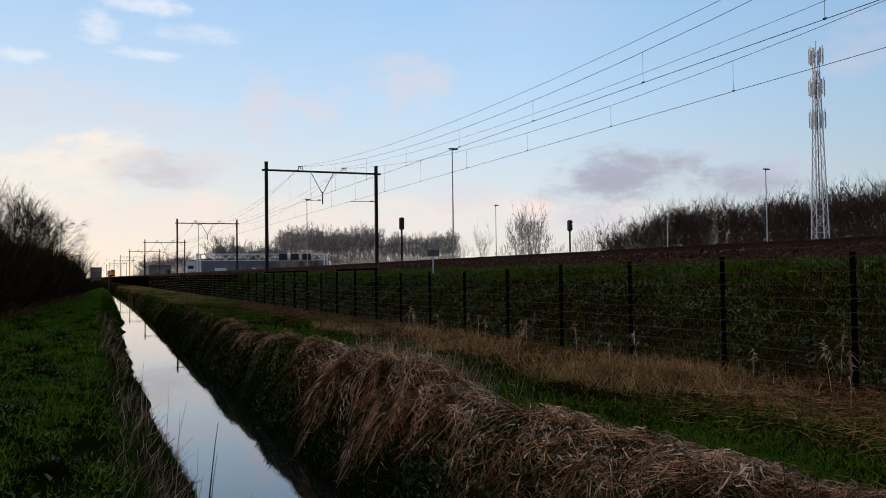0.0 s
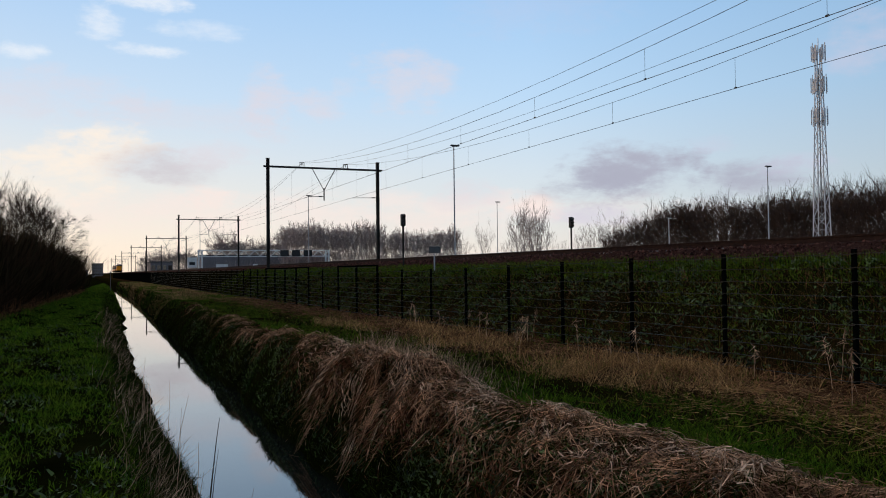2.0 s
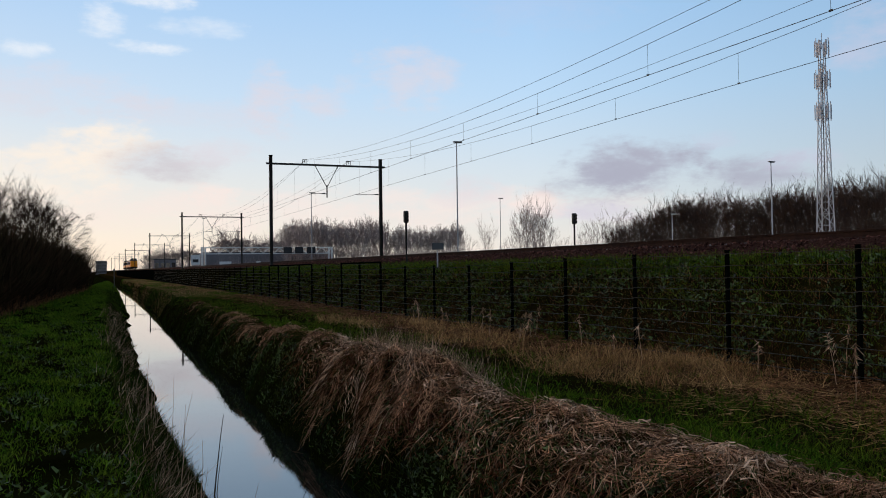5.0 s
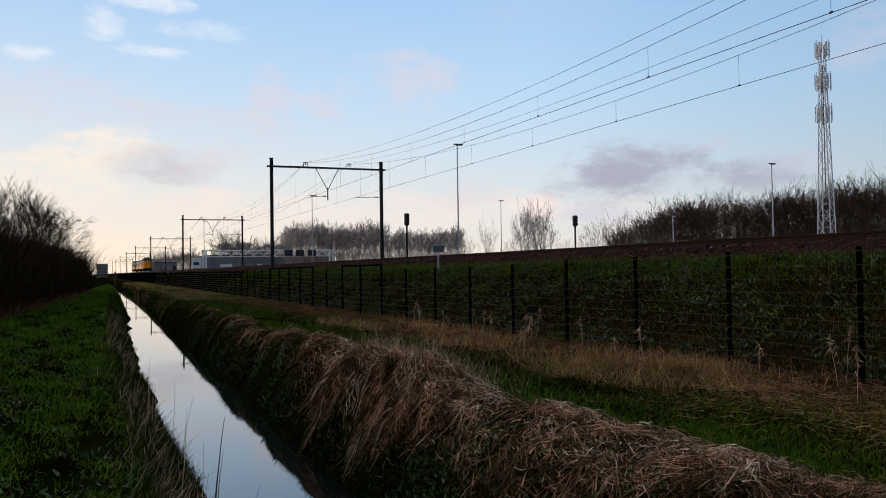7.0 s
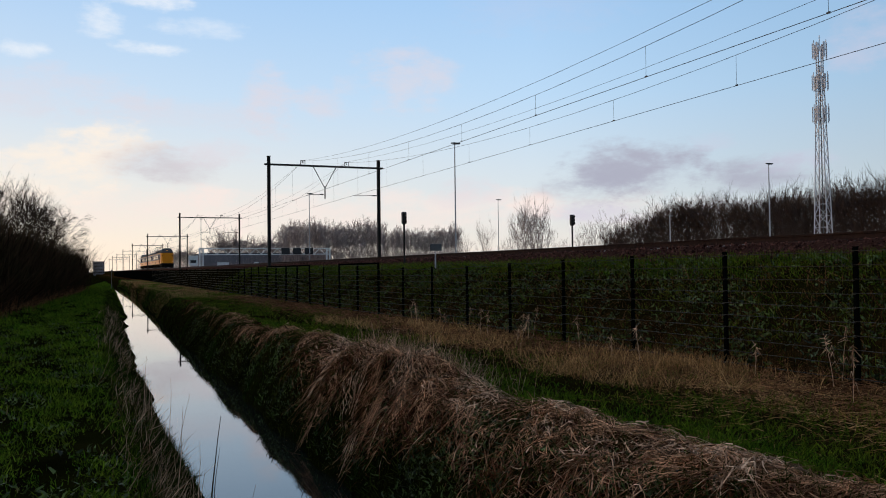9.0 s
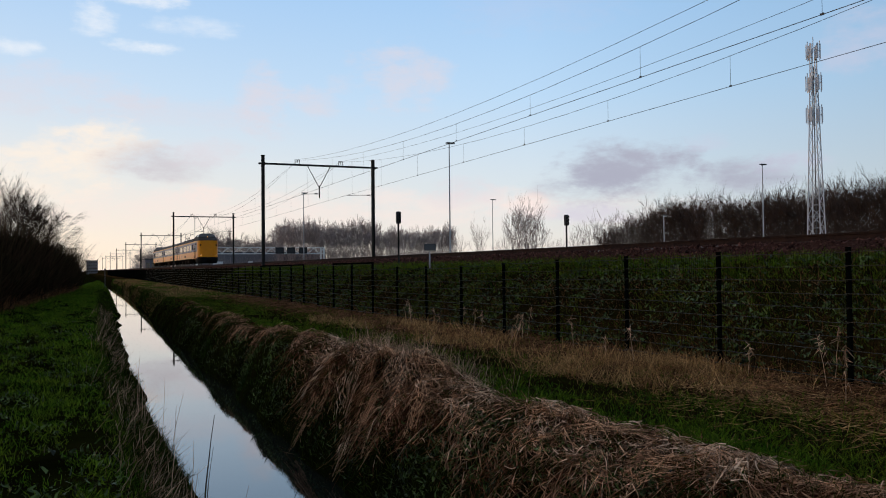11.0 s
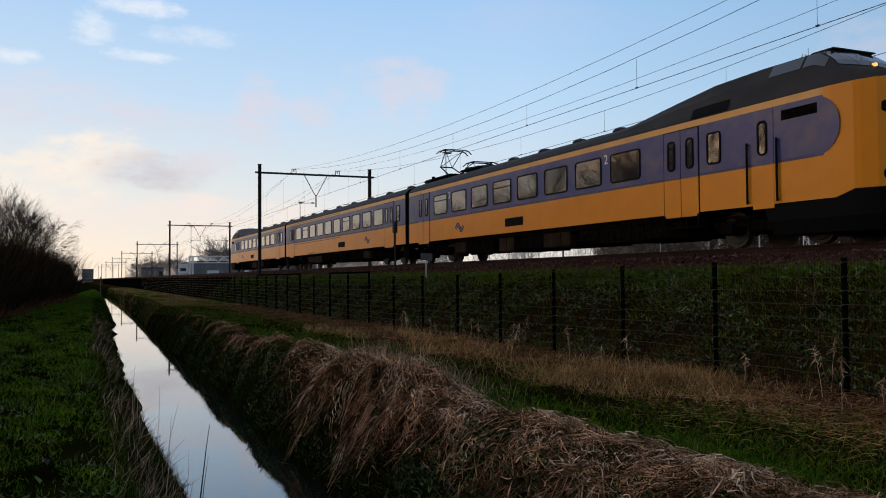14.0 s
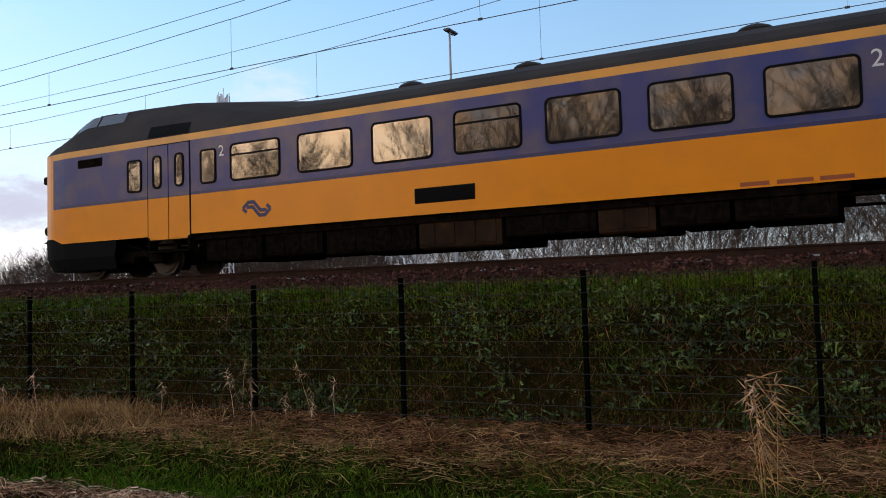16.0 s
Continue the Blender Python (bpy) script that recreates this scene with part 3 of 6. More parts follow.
def make_wire(name, x, z_end, sag, r, label):
    b = Builder()
    for a, c in SPANS:
        pts = [(x, y, sag_z(y, (a, c), z_end, sag)) for y in np.linspace(a, c, 17)]
        for p, q in zip(pts, pts[1:]):
            b.tube(p, q, r * (1 if a < 100 else 1.5), n=4)
    return tagged(part(name, b, M_WIRE), label, "wire", "overhead wires")


for x, mid, feed in ((NEAR_TRACK, 8.28, 8.80), (FAR_TRACK, 8.33, 9.17)):
    c = make_wire("contact_wire", x, 7.52, 0.02, 0.0105, "taut dark copper contact wire above the track")
    make_wire("messenger_wire", x, 10.40, 10.40 - mid, 0.009, "sagging dark messenger wire above the contact wire")
    make_wire("feeder_wire", x + 0.05, 10.45, 10.45 - feed, 0.008, "thin dark feeder wire strung between portals")
    for a, q in SPANS[:3]:
        for k in range(1, 11):
            y = a + (q - a) * (k - 0.45) / 10
            b = Builder()
            top = sag_z(y, (a, q), 10.40, 10.40 - mid)
            b.tube((0, 0, 7.51), (0, 0, top), 0.005, n=4)
            b.box(-0.015, 0.015, -0.05, 0.05, 7.49, 7.54)
            part("dropper", b, M_WIRE, c, at=pose(x, y, 0))

# ---------------------------------------------------------------- fence


FENCE_DIP = ([5, 11, 15, 21, 27, 28, 33.5, 34.5, 37.5, 38.5, 60], [0.04, 0.0, -0.04, -0.16, -0.17, 0.0, 0.0, -0.12, -0.12, 0.0, 0.0])


def make_fence():
    fence = tagged(empty("wire_mesh_fence", pose(FENCE_X, 0, 0)), "black-green welded wire mesh fence on square posts", "fence")
    pb = Builder()
    pb.box(-0.03, 0.03, -0.024, 0.024, -0.3, 1.83, bevel=0.006)
    pb.box(-0.033, 0.033, -0.027, 0.027, 1.83, 1.845)
    post_me = pb.mesh("post", M_FENCE)
    wb = Builder()
    for k in range(49):
        y = 0.05 + k * 0.05
        wb.tube((-0.045, y, 0.03), (-0.045, y, 1.80), 0.0021, n=3)
    for k in range(10):
        z = 0.06 + k * 0.19
        for s in (-0.052, -0.038):
            wb.tube((s, -0.02, z), (s, 2.52, z), 0.0060, n=4, slot=1)
    panel_me = wb.mesh("mesh_panel", [M_FENCE, M_FENCEWIRE])
    for k in range(-46, 17):
        y = FENCE_Y0 - 2.5 * k
        # the fence dips a little between the two taller stretches and the near run
        lift = float(np.interp(y, FENCE_DIP[0], FENCE_DIP[1]))
        part("post", post_me, parent=fence, at=pose(0, y, lift))
        part("mesh_panel", panel_me, parent=fence, at=pose(0, y, lift))
    for gy, bays in ((FENCE_Y0 + 5.0, 2), (FENCE_Y0 + 15.0, 4)):
        gb = Builder()
        for k in range(bays + 1):
            gb.box(-0.035, 0.035, gy + 2.5 * k - 0.03, gy + 2.5 * k + 0.03, -0.2, 1.86, bevel=0.008)
        gb.box(-0.03, 0.03, gy, gy + 2.5 * bays, 1.80, 1.86)
        part("top_rail_frame", gb, M_FENCE, fence)
    # the far run, too small to pick apart
    fb = Builder()
    for k in range(47, 130):
        y = FENCE_Y0 + 2.5 * k
        fb.box(-0.035, 0.035, y - 0.03, y + 0.03, -0.1, 1.84)
        for z in np.arange(0.06, 1.8, 0.19):
            fb.box(-0.055, -0.025, y, y + 2.5, z, z + 0.03)
        for q in np.arange(0.1, 2.5, 0.1):
            fb.box(-0.048, -0.042, y + q, y + q + 0.01, 0.03, 1.8)
    tagged(part("far_mesh", fb, M_FENCE, fence), kind="stuff")
    return fence


make_fence()

# ---------------------------------------------------------------- train
HALF = 1.40
U_FULL = [(1.37, 3.42), (1.22, 3.58), (0.90, 3.75), (0.45, 3.85), (0.0, 3.88)]
U_CAB = [(1.37, 3.42), (1.16, 3.92), (0.95, 4.26), (0.62, 4.34), (0.0, 4.37)]
U_HOOD = [(1.37, 3.42), (1.27, 3.66), (1.15, 3.79), (0.60, 3.82), (0.0, 3.84)]
# distance from the nose, half width, shares of hood, cab and plain roof, how far the top has risen
SECTIONS = [(0.0, 0.70, 1, 0, 0, 0.04), (0.10, 0.98, 1, 0, 0, 0.24), (0.30, 1.18, 1, 0, 0, 0.40), (0.60, 1.30, 1, 0, 0, 0.55), (0.75, 1.335, 1, 0, 0, 0.63),
            (1.25, 1.39, 1, 0, 0, 1), (1.45, HALF, 0.60, 0.40, 0, 1), (1.85, HALF, 0.04, 0.96, 0, 1), (2.0, HALF, 0, 1, 0, 1), (3.6, HALF, 0, 1, 0, 1),
            (5.2, HALF, 0, 0.90, 0.10, 1), (7.0, HALF, 0, 0.50, 0.50, 1), (8.7, HALF, 0, 0.08, 0.92, 1), (9.6, HALF, 0, 0, 1, 1)]


def body_ring(y, w, hood, cab, plain, rise=1.0):
    k = w / HALF
    side = [(w, 0.95), (w, 1.875), (w, 3.18), (w, 3.34)]
    top = [((h[0] * hood + c[0] * cab + p[0] * plain) * k, 3.34 + (h[1] * hood + c[1] * cab + p[1] * plain - 3.34) * rise) for h, c, p in zip(U_HOOD, U_CAB, U_FULL)]
    half = side + top
    left = [(-x, y, z) for x, z in half]
    right = [(x, y, z) for x, z in reversed(half[:-1])]
    return left + right


# strips from the near sill over the roof to the far sill, then the floor
SLOTS_BODY = [0, 1, 2, 3, 3, 3, 3, 3] + [3, 3, 3, 3, 3, 2, 1, 0] + [4]
SLOTS_NOSE = [0, 0, 0, 3, 3, 3, 3, 3] + [3, 3, 3, 3, 3, 0, 0, 0] + [4]
COACH_MATS = [M_YELLOW, M_BLUE, M_STRIPE, M_ROOF, M_UNDER]


def section_at(u):
    s = SECTIONS
    for a, b in zip(s, s[1:]):
        if a[0] <= u <= b[0]:
            f = (u - a[0]) / (b[0] - a[0])
            return [p + (q - p) * f for p, q in zip(a, b)]
    return list(s[-1])


def rounded(w, h, r, n=4):
    pts = []
    for cx, cy, a0 in ((w / 2 - r, h / 2 - r, 0), (-w / 2 + r, h / 2 - r, 90), (-w / 2 + r, -h / 2 + r, 180), (w / 2 - r, -h / 2 + r, 270)):
        for k in range(n + 1):
            a = radians(a0 + 90 * k / n)
            pts.append((cx + r * math.cos(a), cy + r * math.sin(a)))
    return pts


def window_meshes(w, h, r=0.12, bar=False):
    """A rubber frame and a pane, in the y-z plane, facing -x."""
    o, i = rounded(w, h, r), rounded(w - 0.09, h - 0.09, max(r - 0.04, 0.02))
    fb = Builder()
    fb.loft([[(0.0, a, b) for a, b in o], [(-0.022, a * 0.99, b * 0.985) for a, b in o], [(-0.022, a, b) for a, b in i], [(-0.004, a, b) for a, b in i]], [0] * len(o), closed=True)
    if bar:
        fb.box(-0.02, -0.005, -w / 2 + 0.05, w / 2 - 0.05, h * 0.17, h * 0.17 + 0.035)
    pb = Builder()
    pb.face([(-0.008, a, b) for a, b in reversed(i)])
    return fb.mesh("window_frame", M_BLACK), pb.mesh("pane", M_GLASS)


WIN_BIG, WIN_BAR = window_meshes(1.46, 0.88), window_meshes(1.46, 0.88, bar=True)
WIN_SMALL, WIN_DOOR = window_meshes(0.50, 0.82, 0.10), window_meshes(0.30, 0.82, 0.12)


def on_side(coach, meshes, y, z, near=True):
    x = -HALF - 0.002 if near else HALF + 0.002
    m = pose(x, y, z, 0, 0, 0 if near else 180)
    part("window_frame", meshes[0], parent=coach, at=m)
    part("pane", meshes[1], parent=coach, at=m)


def add_door(coach, y, near=True, wide=1.36, yellow_top=1.875):
    """A pair of leaves with a narrow window each, a dark joint and a step."""
    s = -1 if near else 1
    for k in (-1, 1):
        b = Builder()
        w = wide / 2 - 0.02
        c = y + k * (wide / 4 + 0.004)
        x0, x1 = sorted((s * (HALF - 0.01), s * (HALF + 0.016)))
        b.box(x0, x1, c - w / 2, c + w / 2, 0.86, yellow_top, slot=0, bevel=0.008)
        b.box(x0, x1, c - w / 2, c + w / 2, yellow_top, 3.15, slot=1, bevel=0.008)
        part("door_leaf", b.mesh("door_leaf", COACH_MATS), parent=coach)
        m = pose(s * (HALF + 0.017), c + k * 0.02, 2.51, 0, 0, 0 if near else 180)
        part("window_frame", WIN_DOOR[0], parent=coach, at=m)
        part("pane", WIN_DOOR[1], parent=coach, at=m)
    b = Builder()
    x0, x1 = sorted((s * (HALF - 0.02), s * (HALF + 0.006)))
    b.box(x0, x1, y - wide / 2 - 0.03, y + wide / 2 + 0.03, 0.84, 3.175)
    part("door_seal", b, M_BLACK, coach)
    b = Builder()
    x0, x1 = sorted((s * (HALF - 0.25), s * (HALF + 0.03)))
    b.box(x0, x1, y - wide / 2, y + wide / 2, 0.55, 0.60, bevel=0.01)
    b.box(x0, x1 if near else x0 + 0.05, y - wide / 2, y - wide / 2 + 0.05, 0.58, 0.92)
    b.box(x0, x1 if near else x0 + 0.05, y + wide / 2 - 0.05, y + wide / 2, 0.58, 0.92)
    part("step", b, M_UNDER, coach)


def wheel_mesh():
    b = Builder()
    prof = [(-0.07, 0.12), (-0.07, 0.36), (-0.05, 0.38), (-0.05, 0.455), (0.06, 0.46), (0.085, 0.485), (0.085, 0.12)]
    rings = [[(x, r * math.cos(a), r * math.sin(a)) for x, r in prof] for a in [2 * math.pi * k / 20 for k in range(21)]]
    b.loft(rings, [0] * (len(prof) - 1))
    b.tube((-0.09, 0, 0), (0.09, 0, 0), 0.125, n=12, caps=True)
    return b.mesh("wheel", M_WHEEL)


WHEEL = wheel_mesh()


def bogie_mesh():
    b = Builder()
    for s in (-1, 1):
        x = s * 1.03
        b.box(x - 0.07, x + 0.07, -1.75, 1.75, 0.50, 0.66, bevel=0.03)
        b.box(x - 0.08, x + 0.08, -0.5, 0.5, 0.36, 0.56, bevel=0.04)
        for y in (-1.28, 1.28):
            b.box(x - 0.12, x + 0.12, y - 0.22, y + 0.22, 0.32, 0.62, bevel=0.05)
            for q in (-0.33, 0.33):
                for k in range(4):
                    b.tube((x, y + q, 0.42 + 0.06 * k), (x, y + q, 0.45 + 0.06 * k), 0.09, n=8, caps=True)
        b.tube((x - 0.09 * s, -0.9, 0.60), (x + 0.1 * s, -0.3, 0.82), 0.04, n=6)
        b.tube((x + 0.12 * s, 0.2, 0.74), (x + 0.12 * s, 0.95, 0.70), 0.05, n=8, caps=True)
    for y in (-1.28, 1.28):
        b.tube((-0.95, y, 0.46), (0.95, y, 0.46), 0.09, n=8)
    b.box(-0.95, 0.95, -0.4, 0.4, 0.48, 0.80, bevel=0.05)
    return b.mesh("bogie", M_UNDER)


BOGIE = bogie_mesh()


def add_bogie(coach, y):
    part("bogie", BOGIE, parent=coach, at=pose(0, y, 0))
    for a in (-1.28, 1.28):
        for s in (-1, 1):
            part("wheel", WHEEL, parent=coach, at=pose(s * 0.755, y + a, 0.47, 0, 0, 0 if s < 0 else 180))


def add_underframe(coach, y0, y1, seed):
    r = random.Random(seed)
    b = Builder()
    b.box(-1.30, 1.30, y0, y1, 0.80, 0.97)
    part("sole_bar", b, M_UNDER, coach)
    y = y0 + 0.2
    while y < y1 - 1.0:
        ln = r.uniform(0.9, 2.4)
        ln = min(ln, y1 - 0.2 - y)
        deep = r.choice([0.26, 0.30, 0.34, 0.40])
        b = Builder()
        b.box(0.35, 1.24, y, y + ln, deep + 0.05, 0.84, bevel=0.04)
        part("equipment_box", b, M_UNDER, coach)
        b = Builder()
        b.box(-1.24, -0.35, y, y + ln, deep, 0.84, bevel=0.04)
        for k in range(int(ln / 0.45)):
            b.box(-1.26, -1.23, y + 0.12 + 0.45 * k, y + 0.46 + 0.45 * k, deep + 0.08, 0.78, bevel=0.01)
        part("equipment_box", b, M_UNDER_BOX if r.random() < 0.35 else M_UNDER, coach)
        y += ln + r.choice([0.05, 0.08, 0.12, 0.55])
    b = Builder()
    for s in (-1.1, 1.1):
        b.tube((s, y0 - 1.5, 0.76), (s, y1 + 1.5, 0.76), 0.03, n=5)
    part("brake_pipe", b, M_UNDER, coach)


def add_roof_vents(coach, ys):
    b = Builder()
    prof = [(0.0, 0.30), (0.05, 0.32), (0.10, 0.26), (0.14, 0.15), (0.15, 0.02)]
    rings = [[(r * 0.8 * math.cos(a), r * 1.0 * math.sin(a), z) for z, r in prof] for a in [2 * math.pi * k / 14 for k in range(15)]]
    b.loft(rings, [0] * 4)
    me = b.mesh("roof_ventilator", M_ROOF)
    for y in ys:
        part("roof_ventilator", me, parent=coach, at=pose(-0.5, y, 3.79))


def add_vent_grille(coach, y0, y1, z0=1.18, z1=1.49):
    for s in (-1, 1):
        b = Builder()
        x0, x1 = sorted((s * (HALF - 0.02), s * (HALF + 0.012)))
        b.box(x0, x1, y0, y1, z0, z1, bevel=0.006)
        for k in range(6):
            z = z0 + 0.02 + k * (z1 - z0 - 0.04) / 6
            a0, a1 = sorted((s * (HALF + 0.012), s * (HALF + 0.022)))
            b.box(a0, a1, y0 + 0.03, y1 - 0.03, z, z + 0.015)
        part("vent_grille", b, M_BLACK, coach)


def add_emblem(coach, y, z):
    """A plain two-arrow band mark in dark blue."""
    b = Builder()
    w = 0.042
    line_a = [(0.30, -0.07), (0.385, 0.02), (0.25, 0.155), (0.07, 0.155), (-0.10, -0.045), (-0.27, -0.045)]
    line_b = [(-y, -z) for y, z in line_a]
    for ln in (line_a, line_b):
        for (a0, b0), (a1, b1) in zip(ln, ln[1:]):
            d = Vector((a1 - a0, b1 - b0)).normalized()
            nx, nz = -d.y * w / 1.0, d.x * w
            b.face([(0, a0 - d.x * 0.02 + nx, b0 + nz), (0, a1 + d.x * 0.02 + nx, b1 + nz), (0, a1 + d.x * 0.02 - nx, b1 - nz), (0, a0 - d.x * 0.02 - nx, b0 - nz)])
    me = b.mesh("emblem", M_DECAL_BLUE)
    part("emblem", me, None, coach, "dark blue two-arrow emblem", at=pose(-HALF - 0.005, y, z))
    part("emblem", me, None, coach, "dark blue two-arrow emblem", at=pose(HALF + 0.005, y, z, 0, 0, 180))


def add_digit(coach, text, y, z, size=0.40):
    cu = bpy.data.curves.new("class_number", "FONT")
    cu.body, cu.size, cu.extrude, cu.align_x = text, size, 0.003, "CENTER"
    cu.materials.append(M_WHITE)
    ob = new("class_number", cu)
    ob.parent = coach
    ob.matrix_basis = Matrix.Translation((-HALF - 0.006, y, z)) @ Matrix(((0, 0, -1, 0), (-1, 0, 0, 0), (0, 1, 0, 0), (0, 0, 0, 1)))
    return tagged(ob, "white class number")


def add_script_bars(coach, y, z):
    for k, (c, w) in enumerate(((-0.62, 0.5), (0.0, 0.55), (0.62, 0.46))):
        b = Builder()
        b.box(-0.002, 0.0, c - w / 2, c + w / 2, -0.035, 0.035)
        part("lettering", b, M_DECAL_RED, coach, at=pose(-HALF - 0.003, y, z))


def surf_patch(flip, y_nose, u0, u1, j0, j1, lift=0.012, inset=0.12):
    """A piece of the cab's skin between two sections and two ring points, lifted off it."""
    def ringp(u):
        s = section_at(u)
        return [Vector(p) for p in body_ring(0, s[1], s[2], s[3], s[4], s[5])]

    def place(p, u):
        return Vector((p.x, y_nose + (u if not flip else -u), p.z))
    nu, rows = 4, []
    for k in range(nu + 1):
        u = u0 + (u1 - u0) * k / nu
        r = ringp(u)
        row = []
        for j in [j0 + (j1 - j0) * q / 4 for q in range(5)]:
            a = int(min(j, len(r) - 2))
            row.append(place(r[a].lerp(r[a + 1], j - a), u))
        rows.append(row)
    c = Vector((0, y_nose + (3.4 if not flip else -3.4), 3.0))
    out = []
    for k in range(nu + 1):
        line = []
        for q in range(5):
            e1 = rows[k][min(q + 1, 4)] - rows[k][max(q - 1, 0)]
            e2 = rows[min(k + 1, nu)][q] - rows[max(k - 1, 0)][q]
            nrm = e1.cross(e2).normalized()
            if nrm.dot(rows[k][q] - c) < 0:
                nrm = -nrm
            line.append(rows[k][q] + nrm * lift)
        out.append(line)
    b = Builder()
    b.loft(out, [0] * 4)
    return b


def add_cab(coach, y_nose, flip, lit):
    """Windscreen, side lights, headlamps, doors and skirt of a driving end; flip: the nose points to +y."""
    d = -1 if flip else 1
    for j0, j1 in ((6.05, 7.2), (7.23, 8.77), (8.8, 9.95)):
        part("windscreen", surf_patch(flip, y_nose, 1.29, 1.82, j0, j1, 0.014), M_GLASS, coach)
    for j0, j1 in ((5.15, 5.92), (10.08, 10.85)):
        part("cab_side_window", surf_patch(flip, y_nose, 1.55, 2.2, j0 - 0.08, j1, 0.014), M_GLASS, coach)
        part("cab_side_window", surf_patch(flip, y_nose, 2.27, 3.2, j0 - 0.08, j1, 0.014), M_GLASS, coach)
        part("intake_grille", surf_patch(flip, y_nose, 4.3, 5.65, *((3.35, 4.5) if j0 < 8 else (11.5, 12.65)), 0.016), M_BLACK, coach)
    # skirt below the nose
    b = Builder()
    outline = [(u, w) for u, w, *_ in SECTIONS[:7]] + [(3.2, 1.38)]
    lo, hi = [], []
    for sgn, seq in ((-1, outline[::-1]), (1, outline)):
        for u, w in seq:
            lo.append((sgn * w * 0.90, y_nose + d * (u * 0.9 + 0.14), 0.24))
            hi.append((sgn * (w + 0.012), y_nose + d * (u - 0.02), 1.10 if u < 1 else 0.93))
    mid = [(a[0] * 0.4 + c[0] * 0.62, a[1] * 0.4 + c[1] * 0.6 - d * 0.03, 0.55) for a, c in zip(lo, hi)]
    b.loft([lo, mid, hi], [0] * (len(lo) - 1))
    b.face(lo)
    part("nose_skirt", b, M_BLACK, coach)
    b = Builder()
    b.tube((0, y_nose - d * 0.45, 0.95 - 0.35), (0, y_nose + d * 0.3, 0.6), 0.12, n=10, caps=True)
    b.box(-0.3, 0.3, min(y_nose - d * 0.5, y_nose - d * 0.3), max(y_nose - d * 0.5, y_nose - d * 0.3), 0.42, 0.8, bevel=0.06)
    part("coupler", b, M_UNDER, coach)
    for s in (-1, 1):
        yb = y_nose + d * 0.16
        b = Builder()
        b.tube((s * 0.98, yb + d * 0.05, 1.36), (s * 1.0, yb - d * 0.07, 1.36), 0.15, 0.13, 14, caps=True)
        part("headlamp_housing", b, M_BLACK, coach)
        b = Builder()
        b.tube((s * 1.0, yb - d * 0.06, 1.36), (s * 1.0, yb - d * 0.085, 1.36), 0.078, n=14, caps=True)
        part("headlamp", b, M_HEADLIGHT if lit else M_DECAL_RED, coach)
        b = Builder()
        b.box(s * 0.98 - 0.17, s * 0.98 + 0.17, min(yb - d * 0.03, yb + d * 0.2), max(yb - d * 0.03, yb + d * 0.2), 1.02, 1.06, bevel=0.01)
        part("buffer_step", b, M_BLACK, coach)
        b = Builder()
        b.box(s * 0.98 - 0.15, s * 0.98 + 0.15, min(yb - d * 0.07, yb + d * 0.25), max(yb - d * 0.07, yb + d * 0.25), 2.62, 2.84, bevel=0.03)
        part("marker_light", b, M_BLACK, coach)
    b = Builder()
    b.tube((0, y_nose + d * 1.4, 3.92), (0, y_nose + d * 1.24, 3.92), 0.04, n=12, caps=True)
    part("top_lamp", b, M_HEADLIGHT if lit else M_BLACK, coach)
    b = Builder()
    q0, q1 = sorted((y_nose + d * 1.78, y_nose + d * 2.4))
    b.box(-0.66, 0.66, q0, q1, 4.345, 4.38, bevel=0.015)
    part("roof_visor", b, M_ROOF, coach)
    # front corridor door joint
    b = Builder()
    for s in (-0.44, 0.44):
        b.box(s - 0.015, s + 0.015, min(y_nose - d * 0.012, y_nose + d * 0.05), max(y_nose - d * 0.012, y_nose + d * 0.05), 0.98, 3.02)
    part("corridor_door_seal", b, M_YELLOW, coach)


def make_coach(train, name, y0, y1, cab=None):
    """A coach body from y0 to y1; cab: 'front' at y0 or 'rear' at y1."""
    b = Builder()
    plain = (HALF, 0, 0, 1)
    if cab == "front":
        for a, c, sl in ((0, 6, SLOTS_NOSE), (6, 13, SLOTS_BODY)):
            b.loft([body_ring(y0 + s[0], *s[1:]) for s in SECTIONS[a:c + 1]], sl, closed=True)
        b.f.append(tuple(range(len(body_ring(0, *plain)) - 1, -1, -1)))
        b.m.append(0)
        b.loft([body_ring(y0 + 9.6, *plain), body_ring(y1, *plain)], SLOTS_BODY, closed=True, cap_last=4)
    elif cab == "rear":
        b.loft([body_ring(y0, *plain), body_ring(y1 - 9.6, *plain)], SLOTS_BODY, closed=True, cap_first=4)
        for a, c, sl in ((4, 13, SLOTS_BODY), (0, 4, SLOTS_NOSE)):
            b.loft([body_ring(y1 - s[0], *s[1:]) for s in reversed(SECTIONS[a:c + 1])], sl, closed=True)
        n = len(body_ring(0, *plain))
        b.f.append(tuple(range(len(b.v) - n, len(b.v))))
        b.m.append(0)
    else:
        b.loft([body_ring(y0, *plain), body_ring(y1, *plain)], SLOTS_BODY, closed=True, cap_first=4, cap_last=4)
    coach = part(name, b.mesh(name, COACH_MATS, smooth=False), parent=train)
    ends = [e for e, has in ((y0, cab == "front"), (y1, cab == "rear")) if not has]
    for e in ends:
        b = Builder()
        s = -1 if e == y0 else 1
        folds = []
        for k in range(7):
            w, t = (1.30, 3.62) if k % 2 else (1.22, 3.54)
            y = e + s * 0.041 * k
            folds.append([(-w, y, 0.78), (-w, y, t - 0.2), (-w + 0.2, y, t), (w - 0.2, y, t), (w, y, t - 0.2), (w, y, 0.78)])
        b.loft(folds, [0] * 6, closed=True)
        part("gangway_bellows", b, M_BLACK, coach)
    return coach


